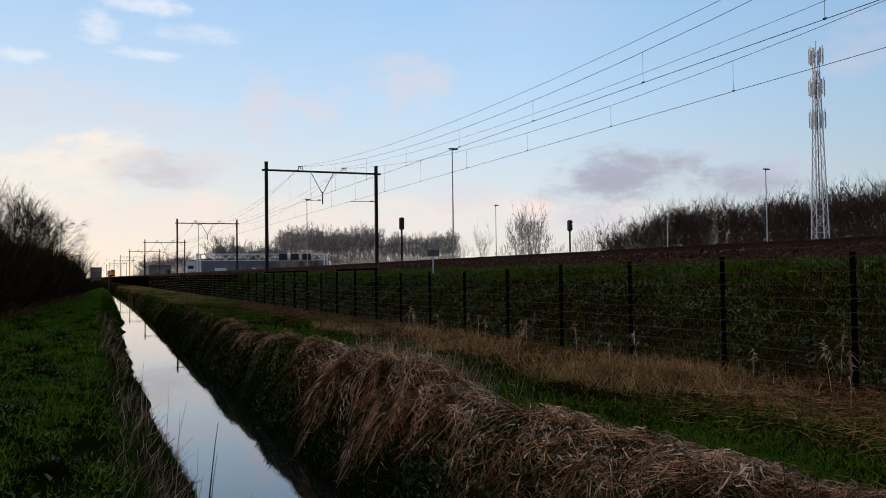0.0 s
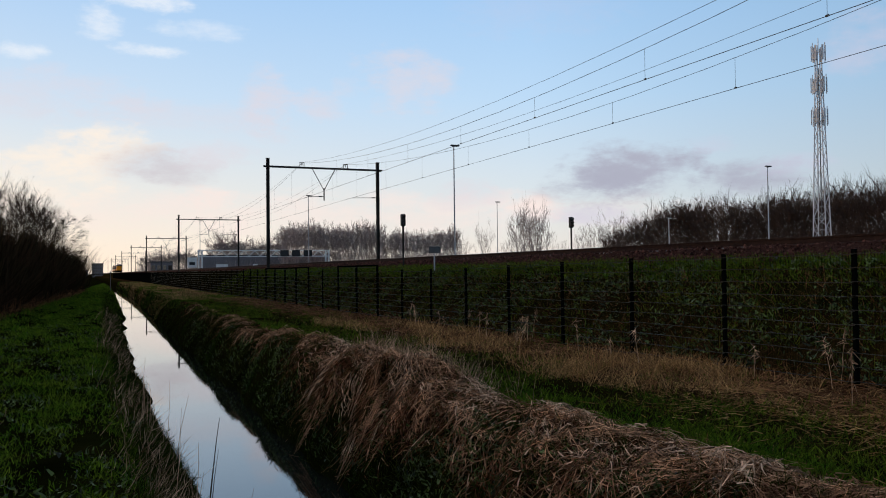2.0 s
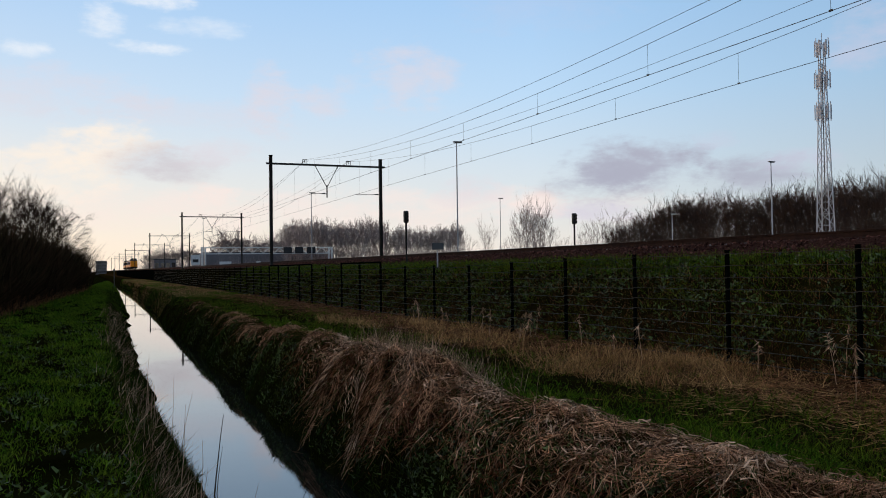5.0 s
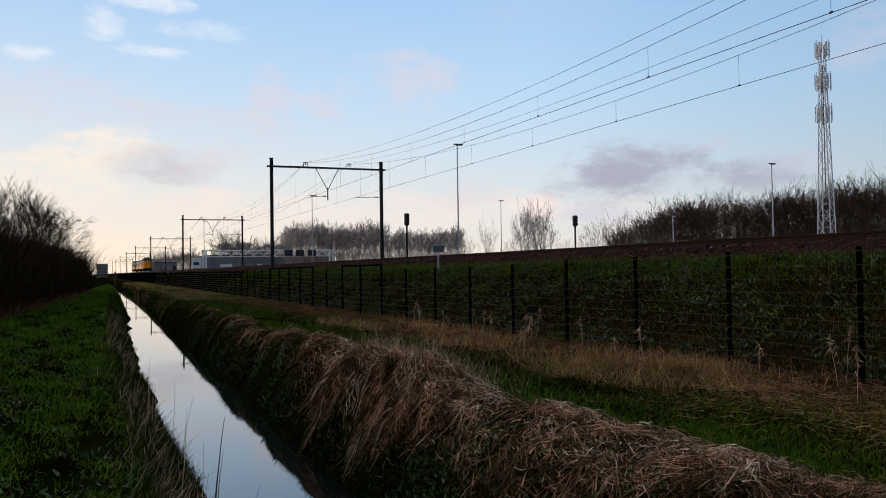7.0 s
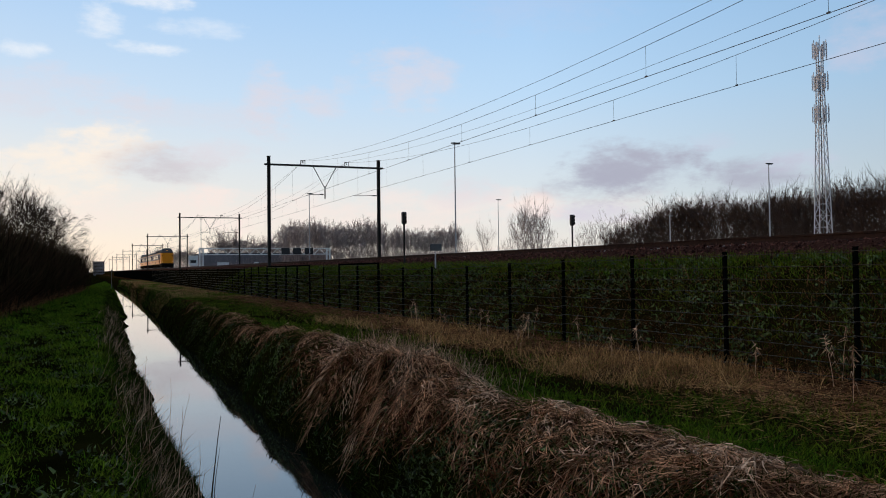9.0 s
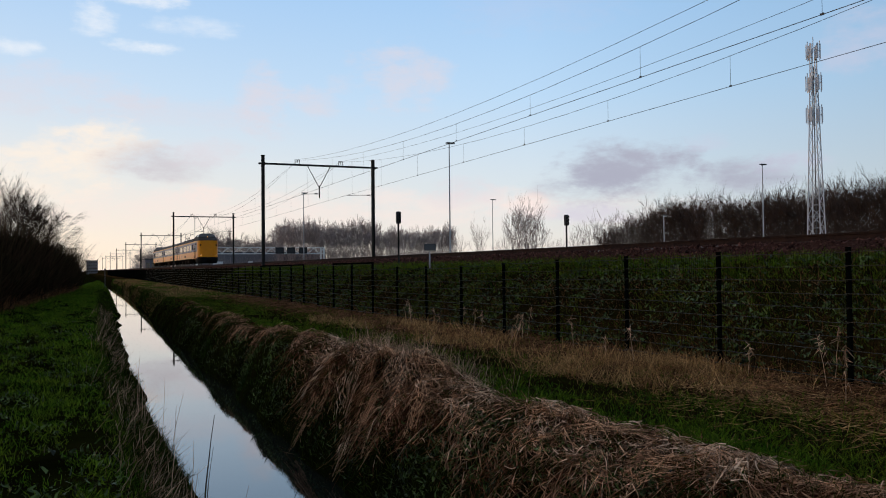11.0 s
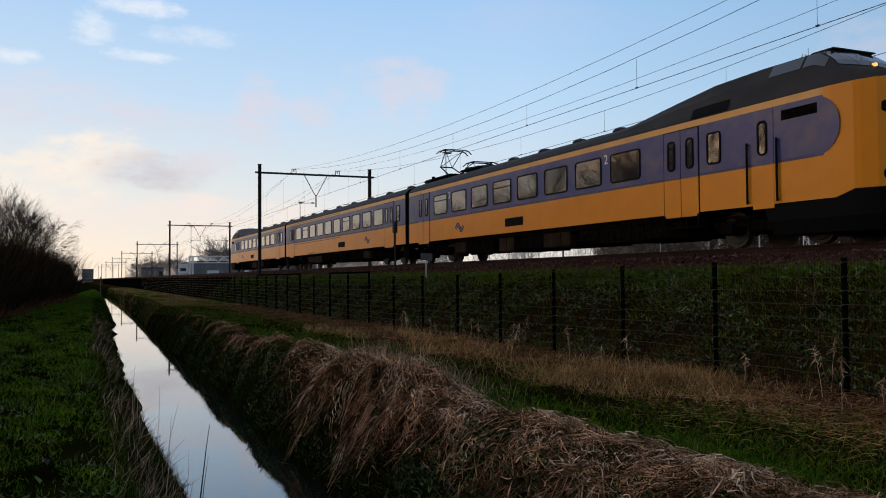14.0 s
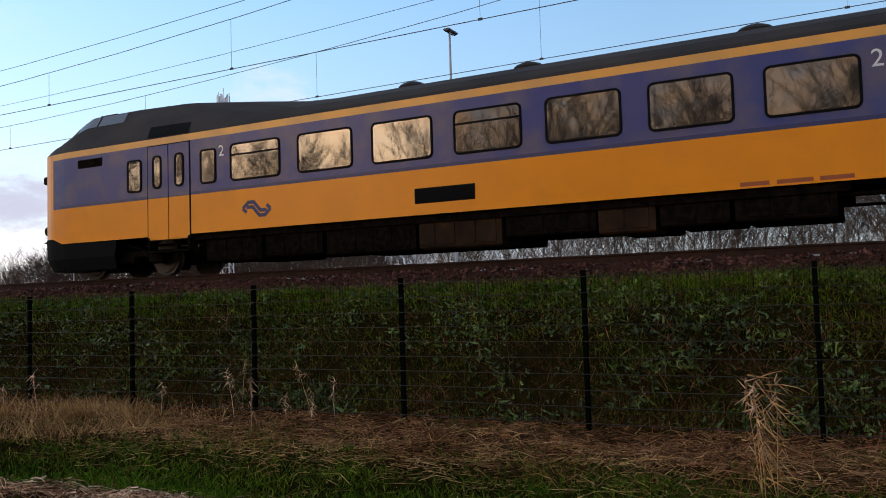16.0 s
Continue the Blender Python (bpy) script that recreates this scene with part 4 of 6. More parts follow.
def make_pantograph(coach, y, raised):
    b = Builder()
    b.box(-0.55, 0.55, y - 0.9, y + 0.9, 3.94, 4.02, bevel=0.02)
    for s in (-0.5, 0.5):
        for q in (-0.75, 0.75):
            b.tube((s, y + q, 3.78), (s, y + q, 3.98), 0.07, n=8)
    part("pantograph_base", b, M_BLACK, coach)
    b = Builder()
    top = 5.16 if raised else 4.22
    knee_y, knee_z = (y + 0.75, 4.52) if raised else (y + 0.9, 4.12)
    for s in (-0.38, 0.38):
        b.tube((s, y - 0.35, 4.03), (s * 0.8, knee_y, knee_z), 0.03, n=6)
        b.tube((s * 0.8, knee_y, knee_z), (s * 1.1, y - 0.1, top), 0.022, n=6)
    b.tube((-0.3, knee_y, knee_z), (0.42, y - 0.1, top), 0.015, n=5)
    b.tube((-0.42, y - 0.1, top), (0.3, knee_y, knee_z), 0.015, n=5)
    b.tube((-0.31, knee_y, knee_z), (0.31, knee_y, knee_z), 0.03, n=6)
    part("pantograph_arm", b, M_BLACK, coach)
    b = Builder()
    for q in (-0.22, 0.18):
        pts = [(-0.80, top - 0.14), (-0.64, top + 0.0), (-0.45, top + 0.04), (0.45, top + 0.04), (0.64, top), (0.80, top - 0.14)]
        for (xa, za), (xb, zb) in zip(pts, pts[1:]):
            b.tube((xa, y - 0.1 + q, za), (xb, y - 0.1 + q, zb), 0.025, n=6)
    for s in (-0.45, 0.45):
        b.tube((s, y - 0.32, top + 0.03), (s, y + 0.08, top + 0.03), 0.02, n=5)
    part("collector_head", b, M_BLACK, coach)


def make_train():
    train = tagged(empty("intercity_train", pose(NEAR_TRACK, 585, RAIL_Z)), "yellow and blue electric three-coach train with raised cabs", "train")
    G2 = 25.7
    front = make_coach(train, "front_coach", -26.0, -0.25, "front")
    middle = make_coach(train, "middle_coach", 0.25, G2 - 0.25)
    rear = make_coach(train, "rear_coach", G2 + 0.25, 51.3, "rear")
    add_cab(front, -26.0, False, True)
    add_cab(rear, 51.3, True, False)
    # rounded front end of the blue band on the leading coach
    for s in (-1, 1):
        b = Builder()
        pts = [(s * (HALF + 0.004), -24.35 - 0.62 * math.cos(a) * 1.0, 2.528 + 0.648 * math.sin(a)) for a in [radians(-90 + 180 * k / 16) for k in range(17)]]
        pts = [(s * (HALF + 0.004 if p[1] > -24.5 else HALF - 0.004 + 0.008), p[1], p[2]) for p in pts]
        b.face(pts if s > 0 else pts[::-1])
        part("blue_end_panel", b, M_BLUE, front)
    for near in (True, False):
        for k in range(8):
            on_side(front, WIN_BAR if k in (0, 3) else WIN_BIG, -4.03 - 1.925 * k, 2.515, near)
        on_side(front, WIN_SMALL, -21.2, 2.515, near)
        add_door(front, -2.1, near)
        add_door(front, -19.95, near)
        for k in range(10):
            on_side(middle, WIN_BAR if k in (3, 8) else WIN_BIG, 4.2 + 1.925 * k, 2.515, near)
        on_side(middle, WIN_SMALL, 1.25, 2.515, near)
        add_door(middle, 2.55, near)
        add_door(middle, 23.55, near)
        for k in range(8):
            on_side(rear, WIN_BAR if k in (0, 3) else WIN_BIG, 43.63 - 1.925 * k, 2.515, near)
        on_side(rear, WIN_SMALL, 45.03, 2.50, near)
        on_side(rear, WIN_SMALL, 47.45, 2.48, near)
        add_door(rear, 46.3, near)
        add_door(rear, 28.28, near)
        on_side(rear, WIN_SMALL, 26.97, 2.515, near)
    # driver's door with black handrails, and the dark destination panels
    for s in (-1, 1):
        b = Builder()
        x0, x1 = sorted((s * (HALF - 0.01), s * (HALF + 0.01)))
        b.box(x0, x1, -23.15, -22.5, 0.86, 1.875, slot=0, bevel=0.006)
        b.box(x0, x1, -23.15, -22.5, 1.875, 3.13, slot=1, bevel=0.006)
        part("cab_door", b.mesh("cab_door", COACH_MATS), parent=front)
        b = Builder()
        for q in (-23.28, -22.36):
            b.tube((s * (HALF + 0.05), q, 1.0), (s * (HALF + 0.05), q, 2.45), 0.028, n=8, caps=True)
            for z in (1.05, 2.4):
                b.tube((s * HALF, q, z), (s * (HALF + 0.05), q, z), 0.02, n=6)
        part("handrail", b, M_BLACK, front)
        b = Builder()
        b.box(x0, x1, -24.4, -23.4, 2.82, 3.05, bevel=0.006)
        part("destination_panel", b, M_UNDER, front)
        b = Builder()
        b.box(x0, x1, 48.6, 49.5, 2.86, 3.08, bevel=0.006)
        part("destination_panel", b, M_UNDER, rear)
        m = pose(s * (HALF + 0.011), -22.82, 2.51, 0, 0, 0 if s < 0 else 180)
        part("window_frame", WIN_DOOR[0], parent=front, at=m)
        part("pane", WIN_DOOR[1], parent=front, at=m)
    add_vent_grille(front, -11.4, -10.05)
    add_vent_grille(middle, 10.25, 11.6)
    add_vent_grille(rear, 38.15, 39.5)
    for c, y in ((front, -6.0), (middle, 6.1), (rear, 43.6)):
        add_emblem(c, y, 1.40)
    add_digit(front, "2", -4.98, 2.70)
    add_digit(front, "2", -16.55, 2.70)
    add_digit(middle, "2", 5.16, 2.70)
    add_digit(middle, "1", 20.55, 2.70)
    add_digit(rear, "2", 44.62, 2.70, 0.36)
    add_digit(rear, "2", 31.12, 2.70)
    add_script_bars(rear, 32.4, 1.02)
    add_script_bars(middle, 18.0, 1.02)
    # thin line of the first class part
    b = Builder()
    b.box(-HALF - 0.004, -HALF + 0.01, 11.3, 22.6, 1.765, 1.80)
    part("first_class_line", b, M_MAROON, middle)
    b = Builder()
    b.box(-HALF - 0.004, -HALF + 0.01, 11.3, 22.6, 3.245, 3.272)
    part("first_class_line", b, M_MAROON, middle)
    # darker line where blue meets yellow
    for c, q0, q1 in ((front, -24.3, -0.4), (middle, 0.4, G2 - 0.4), (rear, G2 + 0.4, 50.2)):
        b = Builder()
        b.box(-HALF - 0.003, -HALF + 0.01, q0, q1, 1.872, 1.945)
        b.box(HALF - 0.01, HALF + 0.003, q0, q1, 1.872, 1.945)
        part("waist_line", b, M_DECAL_BLUE, c)
    for c, ys in ((front, (-2.6, -22.6)), (middle, (3.4, 22.2)), (rear, (29.1, 48.3))):
        for y in ys:
            add_bogie(c, y)
    add_underframe(front, -20.2, -5.0, 5)
    add_underframe(middle, 5.8, 19.8, 8)
    add_underframe(rear, 31.6, 45.9, 11)
    add_roof_vents(front, [-6.9 - 2.3 * k for k in range(5)])
    add_roof_vents(middle, [1.6 + 3.15 * k for k in range(8)])
    add_roof_vents(rear, [27.0, 30.2, 33.0, 37.3, 40.0])
    make_pantograph(front, -2.3, True)
    make_pantograph(front, -5.2, False)
    b = Builder()
    b.box(-0.7, 0.7, -1.3, -0.5, 3.8, 3.98, bevel=0.05)
    b.tube((-0.3, -0.7, 3.8), (-0.3, -0.7, 4.16), 0.09, n=8, caps=True)
    part("roof_equipment", b, M_BLACK, front)
    return train


train = make_train()

# ---------------------------------------------------------------- distance: poles, tower, gantry, buildings


def make_street_lamp(x, y, h):
    e = tagged(empty("street_lamp", pose(x, y, 0.3)), "tall grey motorway lamp on a slim steel pole", "street lamp", "motorway lamps")
    b = Builder()
    b.tube((0, 0, -0.5), (0, 0, h), 0.085, 0.045, 8, caps=True)
    b.tube((0, 0, 0), (0, 0, 1.4), 0.10, 0.10, 8)
    part("pole", b, M_GALV, e)
    b = Builder()
    b.tube((-0.1, 0, h), (0.5, 0, h + 0.05), 0.05, n=6)
    part("arm", b, M_GALV, e)
    b = Builder()
    b.box(-0.30, 0.50, -0.14, 0.14, h + 0.03, h + 0.14, bevel=0.04)
    part("lantern", b, M_SIGN, e)
    return e


def polar(az, dist):
    return dist * math.sin(radians(az)), dist * math.cos(radians(az))


for az, el, h in ((23.93, 8.44, 12.0), (44.44, 6.35, 12.0), (26.86, 4.59, 12.0), (13.98, 5.10, 12.0), (38.27, 3.25, 8.0), (6.9, 3.4, 12.0)):
    d = (h + 0.3 - 1.64) / math.tan(radians(el))
    x, y = polar(az, d)
    make_street_lamp(x, y, h)
make_street_lamp(29.9, 15.2, 12.0)


def make_tower():
    x, y = polar(47.55, 120)
    base, H = 0.3, 31.3
    e = tagged(empty("radio_tower", pose(x, y, base, 0, 0, 20)), "galvanised lattice radio tower with antenna panels", "tower")
    corner = lambda z: 0.94 - (0.94 - 0.31) * min(z / (H - 4), 1)
    legs = [(1, 1), (-1, 1), (-1, -1), (1, -1)]
    for sx0, sy0 in legs:
        b = Builder()
        zs = [0, 8, 16, H - 4, H - 1.5]
        for z0, z1 in zip(zs, zs[1:]):
            b.tube((sx0 * corner(z0), sy0 * corner(z0), z0), (sx0 * corner(z1), sy0 * corner(z1), z1), 0.075, n=5)
        part("leg", b, M_TOWER, e)
    n = 18
    for k in range(n):
        z0, z1 = (H - 4) * k / n, (H - 4) * (k + 1) / n
        c0, c1 = corner(z0), corner(z1)
        for (ax, ay), (bx, by) in zip(legs, legs[1:] + legs[:1]):
            b = Builder()
            if k % 2:
                ax, ay, bx, by = bx, by, ax, ay
            b.tube((ax * c0, ay * c0, z0), (bx * c1, by * c1, z1), 0.045, n=4)
            b.tube((ax * c1, ay * c1, z1), (bx * c1, by * c1, z1), 0.025, n=4)
            part("bracing", b, M_TOWER, e)
    b = Builder()
    b.box(-0.06, 0.06, -0.05, 0.05, 0, H - 4)
    part("cable_ladder", b, M_SIGN, e)
    for z, r in ((H - 2.0, 0.85), (H - 6.2, 0.95), (H - 10.4, 0.98)):
        b = Builder()
        for k in range(3):
            a = radians(120 * k + 30)
            b.tube((0.2 * math.cos(a), 0.2 * math.sin(a), z), (r * math.cos(a), r * math.sin(a), z), 0.05, n=5)
            b.tube((r * math.cos(a), r * math.sin(a), z - 1.3), (r * math.cos(a), r * math.sin(a), z + 1.3), 0.06, n=5)
        part("antenna_bracket", b, M_TOWER, e)
        for k in range(6):
            a = radians(60 * k)
            b = Builder()
            b.box(r - 0.06, r + 0.06, -0.11, 0.11, z - 1.0, z + 1.0, bevel=0.03)
            part("antenna_panel", b, M_TOWER, e, at=pose(0, 0, 0, 0, 0, 60 * k))
    b = Builder()
    b.tube((0, 0, H - 2), (0, 0, H), 0.05, n=6)
    b.tube((0.25, 0.1, H - 2), (0.25, 0.1, H - 0.5), 0.03, n=5)
    part("top_spike", b, M_TOWER, e)


make_tower()


def make_signal(x, y, ground, top):
    e = tagged(empty("railway_signal", pose(x, y, ground)), "small black railway signal head on a thin post", "signal", "railway signals")
    h = top - ground
    b = Builder()
    b.tube((0, 0, -0.3), (0, 0, h - 0.5), 0.045, n=8)
    b.box(-0.12, 0.12, -0.12, 0.12, 0, 0.06, bevel=0.01)
    part("post", b, M_MAST, e)
    b = Builder()
    b.box(-0.095, 0.095, -0.08, 0.08, h - 0.55, h, bevel=0.03)
    part("signal_head", b, M_SIGNAL, e)
    b = Builder()
    for k in range(3):
        b.tube((0, -0.08, h - 0.12 - 0.16 * k), (0, -0.2, h - 0.12 - 0.16 * k), 0.06, n=8)
    part("visor", b, M_SIGNAL, e)


make_signal(13.2, 35.5, 1.75, 4.2)
make_signal(22.5, 36.2, 1.75, 4.25)

e = tagged(empty("track_sign", pose(12.5, 30.15, 1.45)), "small dark weathered trackside sign on a post", "sign")
b = Builder()
b.tube((0, 0, -0.2), (0, 0, 1.1), 0.03, n=6)
part("post", b, M_GALV, e)
b = Builder()
b.box(-0.24, 0.24, -0.06, -0.03, 0.86, 1.12, bevel=0.01)
part("plate", b, M_SIGN, e)


def make_gantry():
    x0, x1, y = 28.4, 65.2, 238.0
    e = tagged(empty("sign_gantry", pose(x0, y, 0.3)), "white lattice motorway gantry with dark sign boxes", "gantry")
    w, top = x1 - x0, 7.5
    for x in (0, 0.9, w - 0.9, w):
        b = Builder()
        b.box(x - 0.2, x + 0.2, -0.2, 0.2, -0.3, top, bevel=0.03)
        part("column", b, M_WHITE, e)
    for z in (top - 1.7, top):
        b = Builder()
        b.box(-0.3, w + 0.3, -0.15, 0.15, z - 0.13, z + 0.13)
        part("chord", b, M_WHITE, e)
    n = 24
    for k in range(n):
        b = Builder()
        a0, a1 = w * k / n, w * (k + 1) / n
        z0, z1 = (top - 1.6, top - 0.1) if k % 2 else (top - 0.1, top - 1.6)
        b.tube((a0, 0, z0), (a1, 0, z1), 0.12, n=4)
        part("diagonal", b, M_WHITE, e)
    for f in (0.645, 0.735, 0.83):
        b = Builder()
        b.box(w * f - 1.2, w * f + 1.2, -0.45, -0.2, top - 1.7, top + 0.1, bevel=0.05)
        part("matrix_sign", b, M_SIGNAL, e)


make_gantry()


def make_road_sign(az, dist, top, w, h):
    x, y = polar(az, dist)
    e = tagged(empty("road_sign", pose(x, y, 0.4)), "white motorway sign board on two posts", "sign", "motorway signs")
    for s in (-w * 0.3, w * 0.3):
        b = Builder()
        b.tube((s, 0.08, -0.4), (s, 0.08, top), 0.07, n=6)
        part("post", b, M_GALV, e)
    b = Builder()
    b.box(-w / 2, w / 2, -0.05, 0.05, top - h, top, bevel=0.02)
    part("board", b, M_WHITE, e)
    b = Builder()
    b.box(-w * 0.3, w * 0.3, -0.06, -0.052, top - h * 0.75, top - h * 0.45)
    part("lettering", b, M_SIGNAL, e)


make_road_sign(8.3, 225, 3.4, 3.0, 2.0)
make_road_sign(10.45, 225, 3.4, 1.2, 2.2)
make_road_sign(6.4, 190, 4.6, 2.0, 2.2)


def make_marker_post(x, y, h):
    e = tagged(empty("marker_post", pose(x, y, float(height(x, y)))), "thin grey marker post at the end of the ditch", "post")
    b = Builder()
    b.tube((0, 0, -0.2), (0, 0, h), 0.035, 0.03, 8, caps=True)
    part("pole", b, M_SIGN, e)
    b = Builder()
    b.box(-0.09, 0.09, -0.09, 0.09, h - 0.3, h - 0.1, bevel=0.02)
    part("band", b, M_SIGN, e)


make_marker_post(2.6, 106, 2.4)


def make_block(name, label, x0, x1, y0, y1, h, floors, bays, mats=(M_CONCRETE, M_DARKROOF)):
    e = tagged(empty(name, pose(x0, y0, 0.2)), label, "building")
    w, d = x1 - x0, y1 - y0
    b = Builder()
    b.box(0, w, 0, d, -1, h, bevel=0.05)
    part("wall", b, mats[0], e)
    b = Builder()
    b.box(-0.2, w + 0.2, -0.2, d + 0.2, h, h + 0.4, bevel=0.05)
    part("roof", b, mats[1], e)
    for i in range(floors):
        for j in range(bays):
            b = Builder()
            cx, cz = w * (j + 0.5) / bays, h * (i + 0.55) / floors
            b.box(cx - w / bays * 0.32, cx + w / bays * 0.32, -0.06, 0.03, cz - h / floors * 0.25, cz + h / floors * 0.25)
            part("window", b, M_GLASS, e)


make_block("apartment_block", "distant grey apartment block with a flat roof", 3.6, 11.0, 640, 660, 8.6, 4, 6)
make_block("low_building", "distant low grey building beside the railway", -5.5, 1.0, 660, 675, 4.0, 1, 5)
make_block("warehouse", "long pale grey warehouse behind the motorway", 33, 74, 268, 300, 6.6, 0, 14)
make_block("depot_building", "small white depot building near the tracks", 22, 30, 330, 345, 5.5, 1, 4)

road_b = Builder()
road_b.face([(30, -400, 0.46), (62, -400, 0.46), (62, 1500, 0.46), (30, 1500, 0.46)])
M_ASPHALT = mat("grey_asphalt", (0.06, 0.06, 0.062), 0.9, scale=0.5, fine=(0.085, 0.085, 0.085), fine_scale=30)
tagged(part("road", road_b, M_ASPHALT), "grey asphalt motorway beyond the railway", "road", kind="structure")

# ---------------------------------------------------------------- bare winter trees


def broom_mesh(seed, h, width, rise=48.0, branches=26, first=0.2, subs=5, tips=4, twig=0.016, droop=0.0, wide_at=0.5, fork=1):
    """A bare tree: a tapered trunk (or several), limbs curving up to a rounded outline, side shoots and fine twigs."""
    r = random.Random(seed)
    limbs, twigs = Builder(), Builder()
    for stem in range(fork):
        a0 = 6.283 * stem / fork + r.uniform(0, 1)
        tilt = 0.0 if fork == 1 else r.uniform(0.10, 0.24)
        top = h * r.uniform(0.86, 0.97) * (1 if stem == 0 else r.uniform(0.8, 1.0))
        axis = []
        px_, py_ = 0.0, 0.0
        for k in range(7):
            z = -0.3 + (top + 0.3) * k / 6
            axis.append(Vector((px_ + tilt * z * math.cos(a0), py_ + tilt * z * math.sin(a0), z)))
            px_, py_ = px_ + r.gauss(0, 0.010) * h, py_ + r.gauss(0, 0.010) * h
        rad = [0.0125 * h * (1 - 0.92 * (k / 6) ** 0.8) for k in range(7)]
        for k in range(6):
            limbs.tube(axis[k], axis[k + 1], rad[k], rad[k + 1], 6)
        for n in range(branches):
            f = first + (0.97 - first) * (n + r.uniform(0, 1)) / branches
            k = min(int(f * 6), 5)
            p = axis[k].lerp(axis[k + 1], f * 6 - k)
            # the crown is widest at wide_at of its height
            q = (f - first) / (1 - first)
            reach = width * (math.sin(math.pi * min(0.98, (q / (2 * wide_at) if q < wide_at else 0.5 + (q - wide_at) / (2 * (1 - wide_at))) * 0.86 + 0.13))) * r.uniform(0.75, 1.1)
            a = 2.4 * n + r.uniform(-0.5, 0.5)
            e = radians(rise + r.gauss(0, 8))
            d = Vector((math.cos(a) * math.cos(e), math.sin(a) * math.cos(e), math.sin(e)))
            ln = reach / max(math.cos(e), 0.25)
            ln = min(ln, (h * 1.01 - p.z) / max(d.z, 0.2))
            br = max(0.0034 * h * (1 - 0.6 * f), twig)
            pts = [p]
            for m in range(3):
                d = (d + Vector((r.gauss(0, 0.07), r.gauss(0, 0.07), 0.11 - droop * 0.45 * m))).normalized()
                pts.append(pts[-1] + d * ln / 3)
                limbs.tube(pts[-2], pts[-1], br * (1 - 0.27 * m), br * (0.73 - 0.25 * m), 4)
            for m in range(subs):
                t = r.uniform(0.5, 3) if m else 3.0
                c = min(int(t), 2)
                s0 = pts[c].lerp(pts[c + 1], t - c)
                sd = (d + Vector((r.gauss(0, 0.45), r.gauss(0, 0.45), r.uniform(-0.1, 0.5) - 1.4 * droop))).normalized()
                sl = ln * r.uniform(0.22, 0.45)
                s1 = s0 + sd * sl
                twigs.tube(s0, s1, twig * 1.5, twig * 0.8, 3)
                for _ in range(tips):
                    u = s0.lerp(s1, r.uniform(0.2, 1))
                    td = (sd + Vector((r.gauss(0, 0.45), r.gauss(0, 0.45), r.uniform(-0.1, 0.5) - 2.2 * droop))).normalized()
                    v = u + td * sl * r.uniform(0.35, 0.8)
                    o = td.cross(Vector((r.gauss(0, 1), r.gauss(0, 1), r.gauss(0, 1)))).normalized() * twig
                    twigs.face([u - o, u + o, v + o * 0.4, v - o * 0.4])
    return limbs, twigs


def make_tree(name, label, seed, h, m, bark=M_BARK, group="", crown=None, **kw):
    limbs, twigs = broom_mesh(seed, h, **kw)
    e = tagged(empty(name, m), label, "tree", group)
    part("trunk", limbs, bark, e)
    part("crown", twigs, crown or M_TWIG, e)
    return e


def thicket(name, label, pos, hmin, hmax, width, material, seed, lean=0.25):
    g = np.random.default_rng(seed)
    n = len(pos)
    tip = pos + np.stack([g.normal(size=n) * lean, g.normal(size=n) * lean, np.ones(n)], axis=1) * g.uniform(hmin, hmax, n)[:, None]
    me = quads_mesh(name, ribbons(pos, tip, np.full(n, width) * g.uniform(0.5, 1.2, n), g, bend=0.12 * hmax, segments=2), material)
    return tagged(part(name, me), label, "scrub", kind="stuff")


kinds = [make_tree("bare_tree", "tall bare winter tree with a dense twig crown", s, 11.2, pose(*polar(az, d), 0.3, 0, 0, s * 50), group="woodland trees", width=w, rise=44, first=0.14, twig=0.013, branches=40, subs=7, tips=8, wide_at=0.55)
         for s, az, d, w in ((1, 52, 132, 3.6), (2, 45, 140, 4.2), (3, 40, 165, 3.4), (4, 56, 128, 4.0))]
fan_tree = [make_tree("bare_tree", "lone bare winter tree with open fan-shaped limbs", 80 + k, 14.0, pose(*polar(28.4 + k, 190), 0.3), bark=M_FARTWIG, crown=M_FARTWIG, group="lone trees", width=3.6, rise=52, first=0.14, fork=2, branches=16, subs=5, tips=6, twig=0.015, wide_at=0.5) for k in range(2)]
rt = random.Random(12)
for k in range(210):
    f = k / 210
    az = 34.5 + 58 * f + rt.uniform(-0.4, 0.4)
    if az > 58 and k % 5 > 1:
        continue
    row = rt.choice([0, 0, 1, 2])
    d = (96 + 3 * rt.random()) / math.sin(radians(max(az, 36))) + row * 9 - (14 if az > 70 else 0)
    x, y = polar(az, min(d, 215))
    hgt = 0.96 + 0.06 * rt.uniform(-1, 1) + (0.06 if az > 47 else 0) + float(np.interp(az, [34.5, 37, 40, 42], [-0.3, -0.05, 0.10, 0]))
    m = pose(x, y, 0.3, 0, 0, rt.uniform(0, 360)) @ Matrix.Scale(hgt, 4)
    t = copy_thing(kinds[k % 4], m)
    t.scale = (hgt, hgt, hgt)
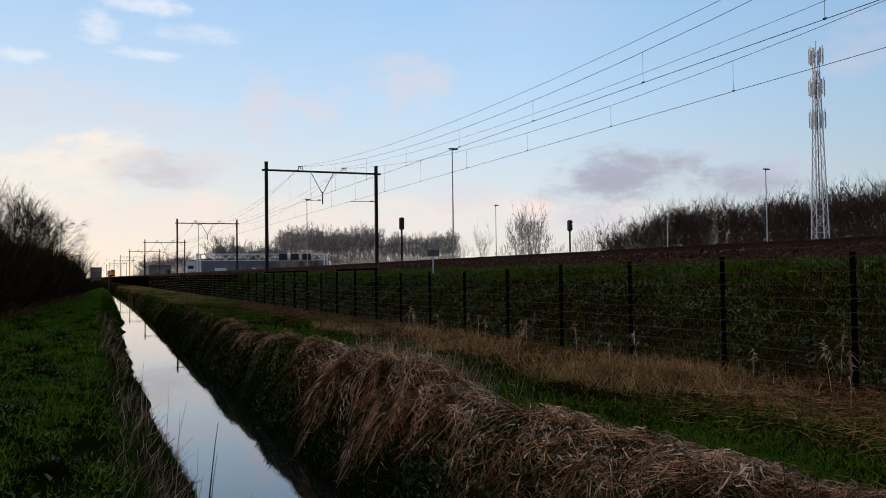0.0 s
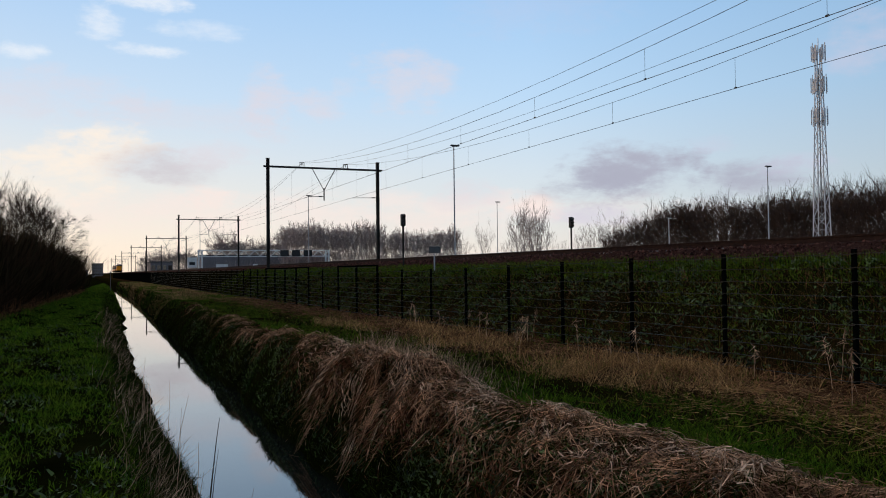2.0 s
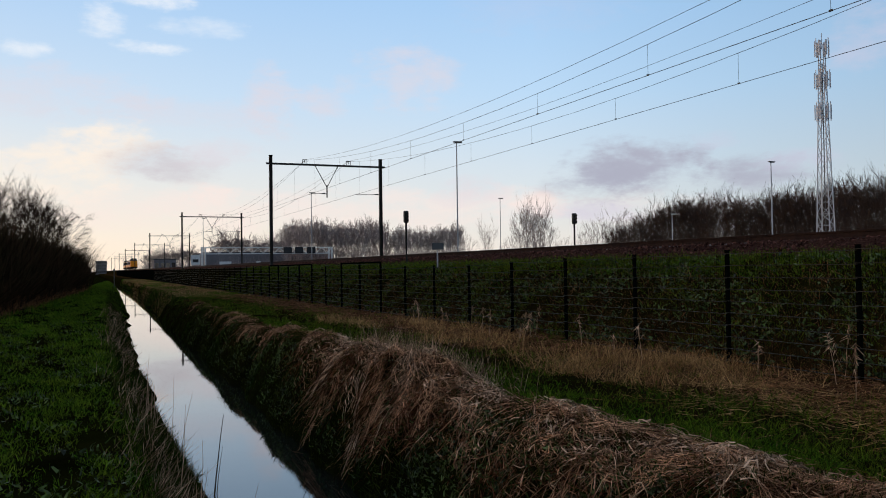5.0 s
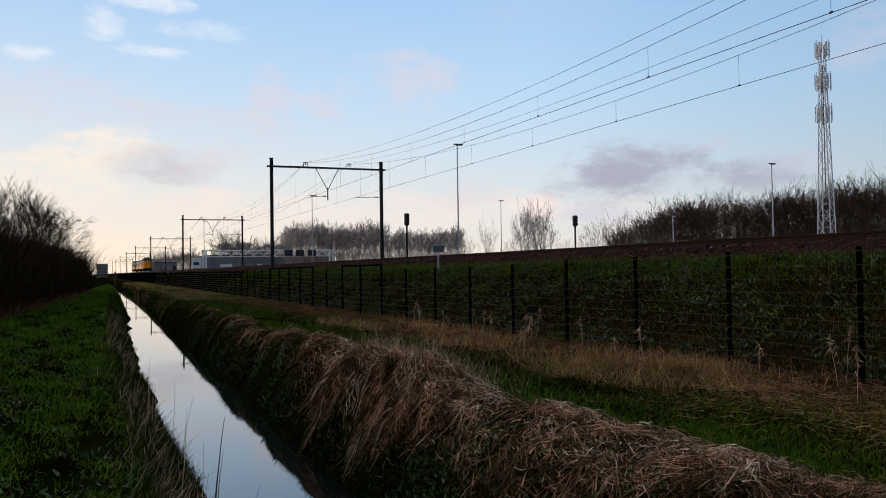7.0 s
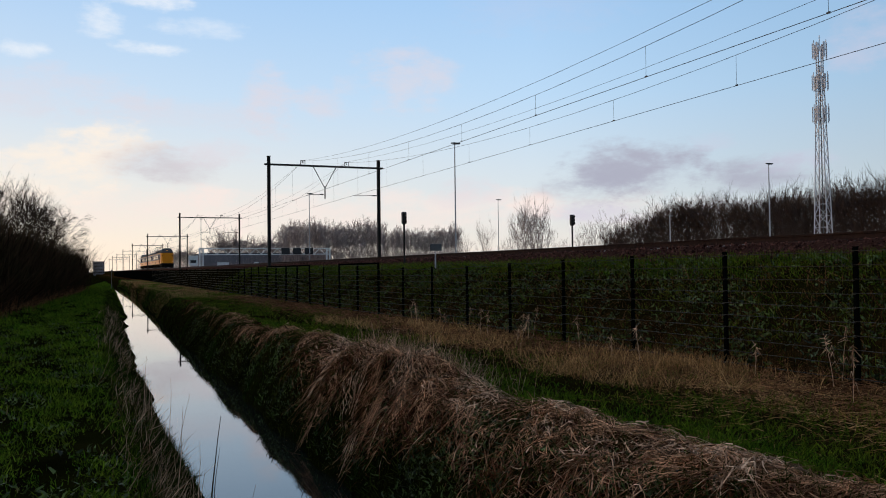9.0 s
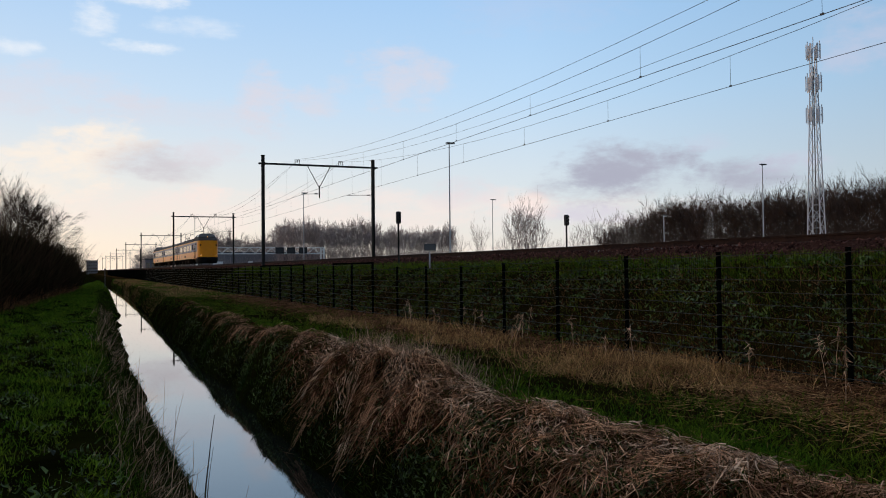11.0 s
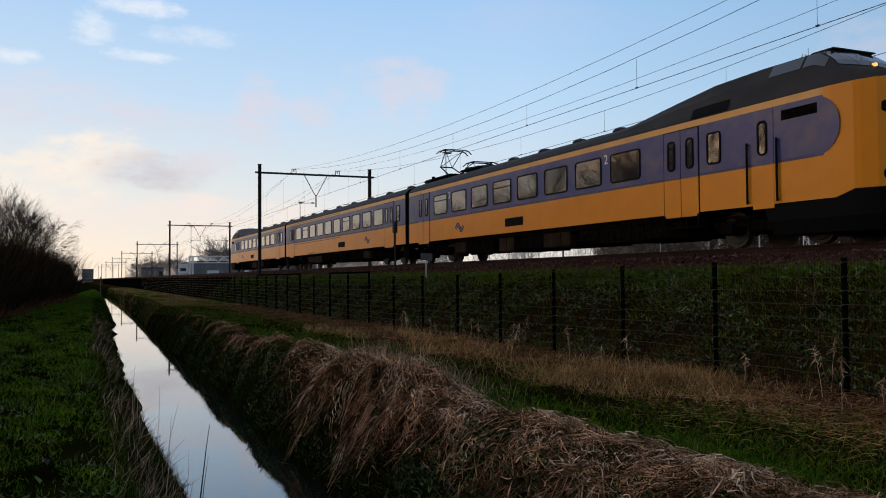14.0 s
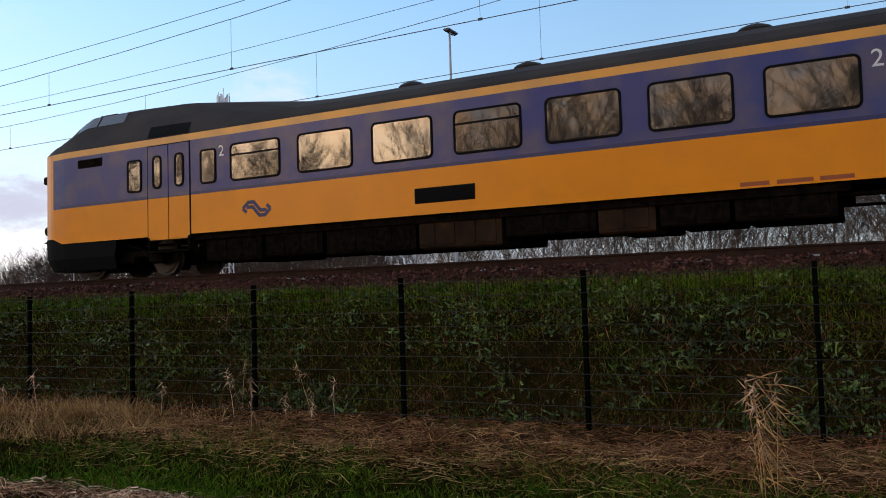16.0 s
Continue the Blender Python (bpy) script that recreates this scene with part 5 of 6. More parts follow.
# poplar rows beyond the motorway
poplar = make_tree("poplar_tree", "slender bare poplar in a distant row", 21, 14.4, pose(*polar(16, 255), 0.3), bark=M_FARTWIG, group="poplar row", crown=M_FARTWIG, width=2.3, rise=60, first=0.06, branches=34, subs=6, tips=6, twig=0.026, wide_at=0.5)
for k in range(76):
    az = 12.2 + 12.0 * k / 76 + rt.uniform(-0.12, 0.12)
    d = 262 + rt.uniform(-10, 22)
    hgt = (1.05 if az < 19 else 0.88 if az < 22.5 else 0.98) * rt.uniform(0.9, 1.08)
    x, y = polar(az, d)
    copy_thing(poplar, pose(x, y, 0.3, 0, 0, rt.uniform(0, 360))).scale = (hgt, hgt, hgt)
for az, d, hgt in ((28.4, 190, 0.9), (28.9, 186, 1.0), (29.5, 188, 0.95), (30.0, 192, 0.85), (25.9, 200, 0.75), (32.6, 190, 0.72), (33.4, 188, 0.75), (34.3, 190, 0.8),
                   (35.2, 190, 0.9), (27.2, 230, 0.6), (31.2, 230, 0.6), (24.6, 230, 0.7)):
    x, y = polar(az, d)
    copy_thing(fan_tree[int(az * 10) % 2], pose(x, y, 0.3, 0, 0, az * 77)).scale = (hgt, hgt, hgt)
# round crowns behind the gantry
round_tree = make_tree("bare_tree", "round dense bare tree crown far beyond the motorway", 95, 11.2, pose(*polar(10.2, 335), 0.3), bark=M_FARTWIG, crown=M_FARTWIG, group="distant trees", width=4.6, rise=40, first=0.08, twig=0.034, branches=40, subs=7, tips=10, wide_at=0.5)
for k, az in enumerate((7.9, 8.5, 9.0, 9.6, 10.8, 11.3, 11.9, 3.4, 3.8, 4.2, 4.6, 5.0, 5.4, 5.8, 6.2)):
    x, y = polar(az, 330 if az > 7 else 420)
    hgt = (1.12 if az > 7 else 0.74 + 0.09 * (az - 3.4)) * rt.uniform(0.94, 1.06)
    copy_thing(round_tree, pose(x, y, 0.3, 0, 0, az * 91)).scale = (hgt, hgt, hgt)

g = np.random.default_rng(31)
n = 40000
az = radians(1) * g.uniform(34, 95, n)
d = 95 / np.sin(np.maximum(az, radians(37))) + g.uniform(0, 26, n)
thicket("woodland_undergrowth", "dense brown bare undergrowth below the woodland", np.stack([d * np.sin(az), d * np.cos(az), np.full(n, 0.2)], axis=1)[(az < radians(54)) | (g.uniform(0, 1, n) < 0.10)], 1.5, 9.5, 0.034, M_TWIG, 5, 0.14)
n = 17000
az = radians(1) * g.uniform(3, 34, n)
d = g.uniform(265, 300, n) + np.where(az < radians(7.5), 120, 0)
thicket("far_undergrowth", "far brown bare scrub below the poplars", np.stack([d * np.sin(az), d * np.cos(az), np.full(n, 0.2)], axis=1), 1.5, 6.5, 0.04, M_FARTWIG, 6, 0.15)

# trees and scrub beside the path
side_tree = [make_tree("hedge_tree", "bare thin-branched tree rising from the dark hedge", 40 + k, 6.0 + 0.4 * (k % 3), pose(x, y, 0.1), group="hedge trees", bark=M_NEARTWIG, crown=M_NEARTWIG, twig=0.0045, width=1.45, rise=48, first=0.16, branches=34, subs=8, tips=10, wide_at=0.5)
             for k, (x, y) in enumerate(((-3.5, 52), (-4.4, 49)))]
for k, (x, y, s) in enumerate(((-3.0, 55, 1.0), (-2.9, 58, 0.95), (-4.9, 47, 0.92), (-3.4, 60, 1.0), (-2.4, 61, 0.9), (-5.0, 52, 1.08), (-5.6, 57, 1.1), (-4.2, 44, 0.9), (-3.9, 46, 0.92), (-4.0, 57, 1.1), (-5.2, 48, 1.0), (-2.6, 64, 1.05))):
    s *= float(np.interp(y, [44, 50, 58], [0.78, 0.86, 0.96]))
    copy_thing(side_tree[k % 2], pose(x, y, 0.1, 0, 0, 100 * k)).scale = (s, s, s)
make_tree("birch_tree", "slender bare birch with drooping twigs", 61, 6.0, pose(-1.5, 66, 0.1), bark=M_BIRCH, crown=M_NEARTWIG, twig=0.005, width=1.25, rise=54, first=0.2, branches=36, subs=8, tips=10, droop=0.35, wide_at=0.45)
n = 64000
yy = g.uniform(30, 84, n)
face = -3.0 + (yy - 37) * 0.050
xx = face - g.uniform(0, 1, n) ** 1.4 * 4.0
pos = np.stack([xx, yy, height(xx, yy)], axis=1)
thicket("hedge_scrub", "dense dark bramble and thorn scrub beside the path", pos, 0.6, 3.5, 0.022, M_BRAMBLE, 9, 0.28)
n = 5000
yy = g.uniform(26, 84, n)
xx = -2.9 + (yy - 37) * 0.050 + g.normal(size=n) * 0.25
thicket("hedge_foot", "dead brown grass at the foot of the hedge", np.stack([xx, yy, height(xx, yy)], axis=1), 0.2, 0.7, 0.010, M_REDSTRAW, 10, 0.3)

# wood on the other side of the path, mirrored in the coach windows
for k in range(88):
    y = -60 + 3.9 * k + rt.uniform(-1.5, 1.5)
    x = -16 - 20 * rt.random() - (10 if y > 24 else 0) - max(0, y - 110) * 0.12
    s = rt.uniform(0.95, 1.4) * (1.15 if y < 110 else 1)
    copy_thing(kinds[k % 4], pose(x, y, 0.2, 0, 0, rt.uniform(0, 360))).scale = (s, s, s)
n = 14000
yy = g.uniform(-60, 130, n)
xx = -15 - g.uniform(0, 1, n) * 20 - np.where(yy > 24, 8, 0)
thicket("path_wood_undergrowth", "brown bare undergrowth of the wood along the path", np.stack([xx, yy, np.full(n, 0.15)], axis=1), 1.0, 4.0, 0.02, M_TWIG, 11, 0.15)

# ---------------------------------------------------------------- grass, reed and weeds


def spread_y(g, n, y0, y1, power=1.0):
    """Places along the ditch, thinning out with distance."""
    a, b = 3.0, y1 - y0 + 3.0
    return y0 - 3.0 + a * (b / a) ** (g.uniform(0, 1, n) ** power)


def blades(name, label, category, x, y, length, width, material, seed, lean=0.5, droop=(0, 0, 0), bend=0.03, segments=2, lift=0.0):
    g = np.random.default_rng(seed)
    n = len(x)
    base = np.stack([x, y, height(x, y) - 0.01 + lift], axis=1)
    d = np.stack([g.normal(size=n) * lean + droop[0], g.normal(size=n) * lean + droop[1], np.ones(n) + droop[2]], axis=1)
    d /= np.linalg.norm(d, axis=1, keepdims=True)
    tip = base + d * length[:, None]
    tip[:, 2] = np.maximum(tip[:, 2], height(tip[:, 0], tip[:, 1]) + 0.005)
    me = quads_mesh(name, ribbons(base, tip, width, g, bend=bend, segments=segments), material)
    return tagged(part(name, me), label, category, kind="stuff")


g = np.random.default_rng(77)
# path turf
n = 110000
y = spread_y(g, n, 3.0, 60)
x = g.uniform(-4.6, 0.45, n) + np.interp(y, [24, 60], [0, 0.6])
tuft = fbm(x * 1.5, y * 0.42, 1.3) + 0.7 * fbm(x * 1.3 + 9, y * 0.5, 3.7)
keep = (x > -0.11 * y - 0.5) & (tuft + g.normal(size=n) * 0.30 > -0.50)
tuft = tuft[keep]
x, y = x[keep], y[keep]
n = len(x)
blades("path_grass", "short wet green grass on the footpath", "grass", x, y, g.uniform(0.02, 0.075, n) * (1 + y / 80) * np.clip(1 + 1.1 * tuft, 0.4, 2.8), g.uniform(0.0018, 0.0042, n) * (1 + y / 14), M_PATHBLADE, 1, 0.7)
n = 16000
y = g.uniform(-7, 3.2, n)
x = g.uniform(-4.5, 0.4, n)
blades("path_turf_behind", "short wet green grass where the path goes on", "grass", x, y, g.uniform(0.03, 0.10, n), g.uniform(0.002, 0.004, n), M_PATHBLADE, 22, 0.7)
n = 9000
y = spread_y(g, n, 3.0, 30)
x = g.uniform(-3.4, 0.6, n)
keep = fbm(x + 2, y + 7, 1.9) + g.normal(size=n) * 0.2 > 0.25
x, y = x[keep], y[keep]
n = len(x)
blades("path_weeds", "low broad-leaved weeds in the path turf", "weeds", x, y, g.uniform(0.03, 0.09, n), g.uniform(0.008, 0.02, n), M_LEAF, 21, 1.2, bend=0.02, lift=0.02)
# grass of the strip by the fence
n = 95000
y = spread_y(g, n, -5.0, 60)
x = g.uniform(4.2, 9.6, n)
keep = fbm(x, y, 0.9) + 0.5 * fbm(x + 3, y, 2.7) + g.normal(size=n) * 0.3 > -0.20 + 0.75 * np.clip((x - 6.6) / 2, 0, 1)
x, y = x[keep], y[keep]
n = len(x)
blades("strip_grass", "green grass with bare patches beside the fence", "grass", x, y, g.uniform(0.04, 0.14, n), g.uniform(0.002, 0.0045, n) * (1 + np.abs(y) / 18), M_BLADE, 2, 0.7)
# banks of the ditch
n = 60000
y = spread_y(g, n, 2.5, 80)
x = np.where(g.uniform(0, 1, n) < 0.40, g.uniform(0.3, 1.2, n), g.uniform(2.8, 4.2, n)) + np.interp(y, [24, 38, 77, 130], [0, 0.28, 1.05, 2.1])
keep = height(x, y) > WATER_Z - 0.02
x, y = x[keep], y[keep]
n = len(x)
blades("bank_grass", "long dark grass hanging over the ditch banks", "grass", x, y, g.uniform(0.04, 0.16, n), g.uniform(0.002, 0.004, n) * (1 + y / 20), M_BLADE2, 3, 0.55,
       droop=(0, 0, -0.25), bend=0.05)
# dead grass along the near water edge
n = 2400
y = spread_y(g, n, 3.0, 45)
x = g.normal(0.62, 0.20, n) + np.interp(y, [24, 45], [0, 0.45])
keep = fbm(x * 0.2, y, 1.2) + g.normal(size=n) * 0.3 > -0.1
x, y = x[keep], y[keep]
n = len(x)
blades("dead_bank_grass", "pale dead grass on the edge of the ditch", "grass", x, y, g.uniform(0.12, 0.42, n), g.uniform(0.0014, 0.003, n) * (1 + y / 25), M_STRAW, 4, 0.4,
       droop=(0.35, 0, -0.2), bend=0.05)

# embankment: rank grass above, weeds and dead stems below
n = 95000
y = spread_y(g, n, -9.0, 75)
x = g.uniform(9.7, 13.25, n)
keep = (fbm(x, y, 1.0) + 0.5 * fbm(x, y, 3.0) + g.normal(size=n) * 0.3 > 0.15 - 0.12 * (x - 9.7)) | (x > 12.5)
x, y = x[keep], y[keep]
n = len(x)
blades("embankment_grass", "rank green grass on the rail embankment", "grass", x, y, g.uniform(0.06, 0.24, n), g.uniform(0.002, 0.005, n) * (1 + np.abs(y) / 30), M_BLADE, 5, 0.6,
       droop=(-0.35, 0, -0.2), bend=0.05)
n = 38000
y = spread_y(g, n, -9.0, 60)
x = g.uniform(9.7, 13.0, n)
keep = fbm(x + 5, y + 3, 1.3) + g.normal(size=n) * 0.3 > 0.0
x, y = x[keep], y[keep]
n = len(x)
blades("embankment_weeds", "broad-leaved green weeds on the rail embankment", "weeds", x, y, g.uniform(0.05, 0.12, n), g.uniform(0.012, 0.034, n), M_LEAF, 6, 1.3, droop=(-0.5, 0, -0.2),
       bend=0.03, lift=0.06)
n = 34000
y = spread_y(g, n, -9.0, 75)
x = g.uniform(12.1, 13.25, n)
blades("embankment_top_grass", "bright green grass fringe below the ballast", "grass", x, y, g.uniform(0.08, 0.22, n), g.uniform(0.002, 0.0045, n) * (1 + np.abs(y) / 30), M_PATHBLADE, 15, 0.5,
       droop=(-0.3, 0, -0.1), bend=0.04)
n = 15000
y = spread_y(g, n, -9.0, 50)
x = g.uniform(9.7, 12.6, n)
blades("embankment_dead_stems", "thin dead stems among the embankment weeds", "stems", x, y, g.uniform(0.12, 0.5, n), g.uniform(0.0018, 0.004, n), M_REDSTRAW, 7, 0.9,
       droop=(-0.3, 0, -0.2), bend=0.06)

# raked reed heaps on the crest: locks of reed combed down the bank, with dark hollows between them, partly painted in
# the reed colours


def laid_reed(name, label, x, y, ang, length, width, lift, material, seed, steps=3, curl=0.04):
    """Reed stems lying over the ground from (x, y) towards ang, each following the slope."""
    g = np.random.default_rng(seed)
    n = len(x)
    d = np.stack([np.cos(ang), np.sin(ang)], axis=1)
    nrm = np.stack([-d[:, 1], d[:, 0]], axis=1)
    bow = g.normal(size=n) * 0.10 * length
    tip_up = np.where(g.uniform(0, 1, n) < 0.07, g.uniform(0.02, 0.12, n), 0.0)
    start = height(x, y)
    prev, pw, out = None, None, []
    for k in range(steps + 1):
        s = k / steps
        q = np.stack([x, y], axis=1) + d * (length * s)[:, None] + nrm * (bow * math.sin(math.pi * s))[:, None]
        here = height(q[:, 0], q[:, 1])
        z = np.maximum(here, 0.55 * here + 0.45 * start) + lift * (1 - 0.5 * s) + curl * math.sin(math.pi * s) * length + tip_up * s * s
        cur = np.stack([q[:, 0], q[:, 1], np.maximum(z, WATER_Z + 0.03)], axis=1)
        w = width * (1 - 0.6 * s)
        if prev is not None:
            side = np.stack([nrm[:, 0], nrm[:, 1], flat_turn(n, seed)], axis=1)
            side /= np.linalg.norm(side, axis=1, keepdims=True)
            out.append(np.stack([prev - side * pw[:, None], prev + side * pw[:, None], cur + side * w[:, None], cur - side * w[:, None]], axis=1))
        prev, pw = cur, w
    # keep the strips of one stem together
    quads = np.stack(out, axis=1).reshape(-1, 4, 3)
    return tagged(part(name, quads_mesh(name, quads, material)), label, "reed", kind="stuff")


def flat_turn(n, seed):
    """How far each flat stem is turned on its edge."""
    return np.random.default_rng(seed + 500).normal(size=n) * 0.7


def locks(g, count, each, y0, y1, off, spread, reach=(0.15, 0.5), down=0.8, power=1.0):
    """Centres of combed locks and the stems in them: x, y, direction, length."""
    cy = spread_y(g, count, y0, y1, power)
    cx = crest(cy) + off + g.normal(size=count) * spread
    below = cx < crest(cy) + 0.05
    ca = np.where(g.uniform(0, 1, count) < down, np.where(below, 1.74, 2.3) + g.normal(size=count) * 0.20 + np.where(g.uniform(0, 1, count) < 0.5, 0, math.pi), g.uniform(0, 6.283, count))
    cl = g.uniform(reach[0], reach[1], count)
    k = np.repeat(np.arange(count), each)
    n = len(k)
    x = cx[k] + g.normal(size=n) * 0.11
    y = cy[k] + g.normal(size=n) * 0.13
    combed = (y > 8.3) & (y < 15.5) & (x < crest(y) + 0.1)
    return x, y, ca[k] + g.normal(size=n) * np.where(combed, 0.16, 0.50), cl[k] * g.uniform(0.4, 1.2, n) * np.where(combed, 1.5, 1.0), k


def on_bank(x, y, g):
    """Where raked reed lies: a large heap, a hollow before it, and small heaps further along the crest."""
    n = len(x)
    low = np.interp(y, [0, 5, 7, 8, 9, 13.5, 14.5, 16, 22, 60], [3.30, 3.30, 3.32, 3.50, 3.22, 3.26, 3.45, 3.68, 3.8, 3.9]) + g.normal(size=n) * 0.07 + 0.10 * fbm(x * 0 + 1, y, 1.6)
    pit = np.hypot((x - 3.80) / 0.30, (y - 7.45) / 0.55) < 1 + g.normal(size=n) * 0.15
    thin = fbm(x * 0.8, y * 0.8 + 3, 1.1) + g.normal(size=n) * 0.25 > np.interp(y, [13, 16, 22, 40], [-0.9, -0.25, 0.05, 0.2])
    return (x > low + far_bend(y)) & (x < crest(y) + np.interp(y, [4, 7, 9, 14, 20], [0.5, 0.75, 0.95, 0.7, 0.5])) & ~(pit & (g.uniform(0, 1, n) < 0.85)) & thin


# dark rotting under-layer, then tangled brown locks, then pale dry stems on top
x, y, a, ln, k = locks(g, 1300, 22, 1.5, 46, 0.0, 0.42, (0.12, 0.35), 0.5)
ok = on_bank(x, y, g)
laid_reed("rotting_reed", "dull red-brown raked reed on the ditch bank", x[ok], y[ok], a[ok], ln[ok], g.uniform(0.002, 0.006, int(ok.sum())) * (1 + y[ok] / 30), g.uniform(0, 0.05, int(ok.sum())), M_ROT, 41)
x, y, a, ln, k = locks(g, 950, 30, 1.5, 40, -0.08, 0.40, (0.12, 0.40), 0.70)
ok = on_bank(x, y, g) & (fbm(x, y + 5, 2.0) + 0.5 * fbm(x + 2, y, 4.1) > -0.36)
lift = g.uniform(0.0, 0.10, len(x)) + 0.05 * np.random.default_rng(5).uniform(0, 1, 950)[k]
laid_reed("reed_heap", "raked heaps of dead brown reed on the ditch crest", x[ok], y[ok], a[ok], ln[ok], g.uniform(0.0014, 0.0040, int(ok.sum())) * (1 + y[ok] / 26), lift[ok], M_REED, 42)
x, y, a, ln, k = locks(g, 620, 22, 1.5, 20, 0.08, 0.40, (0.08, 0.26), 0.30)
ok = on_bank(x, y, g) & (fbm(x + 3, y, 2.4) > -0.1)
laid_reed("reed_top", "pale bleached reed stems lying loose on the heaps", x[ok], y[ok], a[ok], ln[ok], g.uniform(0.0022, 0.0072, int(ok.sum())) * (1 + y[ok] / 40), g.uniform(0.05, 0.17, int(ok.sum())), M_STRAW, 43, curl=0.10)
x, y, a, ln, k = locks(g, 240, 14, 1.5, 24, 0.55, 0.35, (0.10, 0.30), 0.2)
laid_reed("reed_litter", "rotting red-brown reed litter beside the heaps", x, y, a, ln, g.uniform(0.002, 0.005, len(x)) * (1 + y / 30), g.uniform(0.0, 0.05, len(x)), M_REDSTRAW, 44)

# dead flattened growth and standing tufts along the fence
n = 36000
y = spread_y(g, n, -6.0, 55)
x = np.clip(g.normal(8.6, 0.75, n), 6.6, 9.75)
base = np.stack([x, y, height(x, y) + g.uniform(0, 0.03, n)], axis=1)
tip = base + np.stack([g.normal(size=n) * 0.16, g.normal(size=n) * 0.16, np.zeros(n)], axis=1)
tip[:, 2] = height(tip[:, 0], tip[:, 1]) + g.uniform(0.0, 0.06, n)
flat = quads_mesh("fence_litter", ribbons(base, tip, g.uniform(0.002, 0.006, n) * (1 + np.abs(y) / 30), g, bend=0.03, segments=2), M_REDSTRAW)
tagged(part("fence_litter", flat), "flattened rust-brown dead growth along the fence", "litter", kind="stuff")
n = 7500
cx, cy = g.uniform(6.6, 9.2, 80), spread_y(g, 80, 8.5, 26)
k = g.integers(0, 80, n)
x, y = cx[k] + g.normal(size=n) * 0.22, cy[k] + g.normal(size=n) * 0.3
blades("dry_tufts", "standing tufts of golden dry grass", "grass", x, y, g.uniform(0.08, 0.36, n), g.uniform(0.0015, 0.0035, n) * (1 + y / 20), M_GOLD, 8, 0.7, bend=0.06)


def make_reed_stem(x, y, h, lean, seed, plume=True, ground=None, thick=1.0, material=None, label="tall dry reed stem with a ragged plume", group="reed stems"):
    r = random.Random(seed)
    z = float(height(x, y)) if ground is None else ground
    e = tagged(empty("reed_stem", pose(x, y, z)), label, "reed", group)
    b = Builder()
    p, d = Vector((0, 0, -0.05)), Vector((lean[0], lean[1], 1)).normalized()
    for k in range(4):
        q = p + d * h / 4
        b.tube(p, q, (0.0045 - 0.0008 * k) * thick, (0.0037 - 0.0008 * k) * thick, 5)
        d = (d + Vector((r.gauss(0, 0.05), r.gauss(0, 0.05), 0))).normalized()
        p = q
    part("stem", b, material or M_STRAW, e)
    if plume:
        b = Builder()
        for k in range(16):
            s = p - d * r.uniform(0, 0.22)
            t = s + Vector((r.gauss(0, 0.05), r.gauss(0, 0.05), r.uniform(-0.12, 0.06)))
            b.tube(s, t, 0.006, 0.002, 3)
        part("plume", b, M_STRAW, e)
    for k in range(3 if plume else 0):
        b = Builder()
        s = Vector((0, 0, 0)) + Vector((lean[0], lean[1], 1)).normalized() * h * r.uniform(0.25, 0.7)
        a = r.uniform(0, 6.28)
        m = s + Vector((0.05 * math.cos(a), 0.05 * math.sin(a), 0.07))
        t = m + Vector((0.07 * math.cos(a), 0.07 * math.sin(a), -0.12))
        b.tube(s, m, 0.003, 0.005, 3)
        b.tube(m, t, 0.005, 0.001, 3)
        part("leaf", b, M_STRAW, e)


rr = random.Random(3)
for k in range(24):
    y = 6.5 + 17 * rr.random() ** 1.2
    make_reed_stem(9.1 + rr.uniform(-0.9, 0.6), y, rr.uniform(0.35, 0.85), (rr.uniform(-0.25, 0.25), rr.uniform(-0.25, 0.25)), k)
for k in range(5):
    make_reed_stem(7.05 + rr.uniform(-0.08, 0.08), 0.95 + rr.uniform(-0.12, 0.12), rr.uniform(0.75, 1.1), (rr.uniform(-0.15, 0.1), rr.uniform(-0.1, 0.2)), 70 + k, material=M_GOLD)
n = 90
base = np.stack([7.05 + g.normal(size=n) * 0.05, 0.95 + g.normal(size=n) * 0.06, g.uniform(0.15, 0.95, n)], axis=1)
tip = base + np.stack([g.normal(size=n) * 0.12, g.normal(size=n) * 0.10 - 0.16, g.uniform(-0.45, 0.05, n)], axis=1)
tip[:, 2] = np.maximum(tip[:, 2], 0.02)
droopy = quads_mesh("reed_leaves", ribbons(base, tip, g.uniform(0.003, 0.008, n), g, bend=0.04, segments=3), M_GOLD)
tagged(part("reed_leaves", droopy), "drooping pale dry reed leaves", "reed", kind="stuff")
for k in range(12):
    make_reed_stem(0.75 + rr.uniform(-0.15, 0.35), 5.0 + 9 * rr.random(), rr.uniform(0.5, 1.0), (rr.uniform(0.0, 0.35), rr.uniform(-0.2, 0.3)), 90 + k, False,
                   label="thin dry reed stem leaning over the water")
make_reed_stem(1.42, 10.9, 1.15, (0.10, 0.1), 200, False, WATER_Z - 0.1, 2.6, M_BRAMBLE, "dark reed stem standing in the ditch")
make_reed_stem(1.46, 10.95, 0.75, (0.06, 0.0), 201, False, WATER_Z - 0.1, 1.6, M_BRAMBLE, "dark reed stem standing in the ditch")

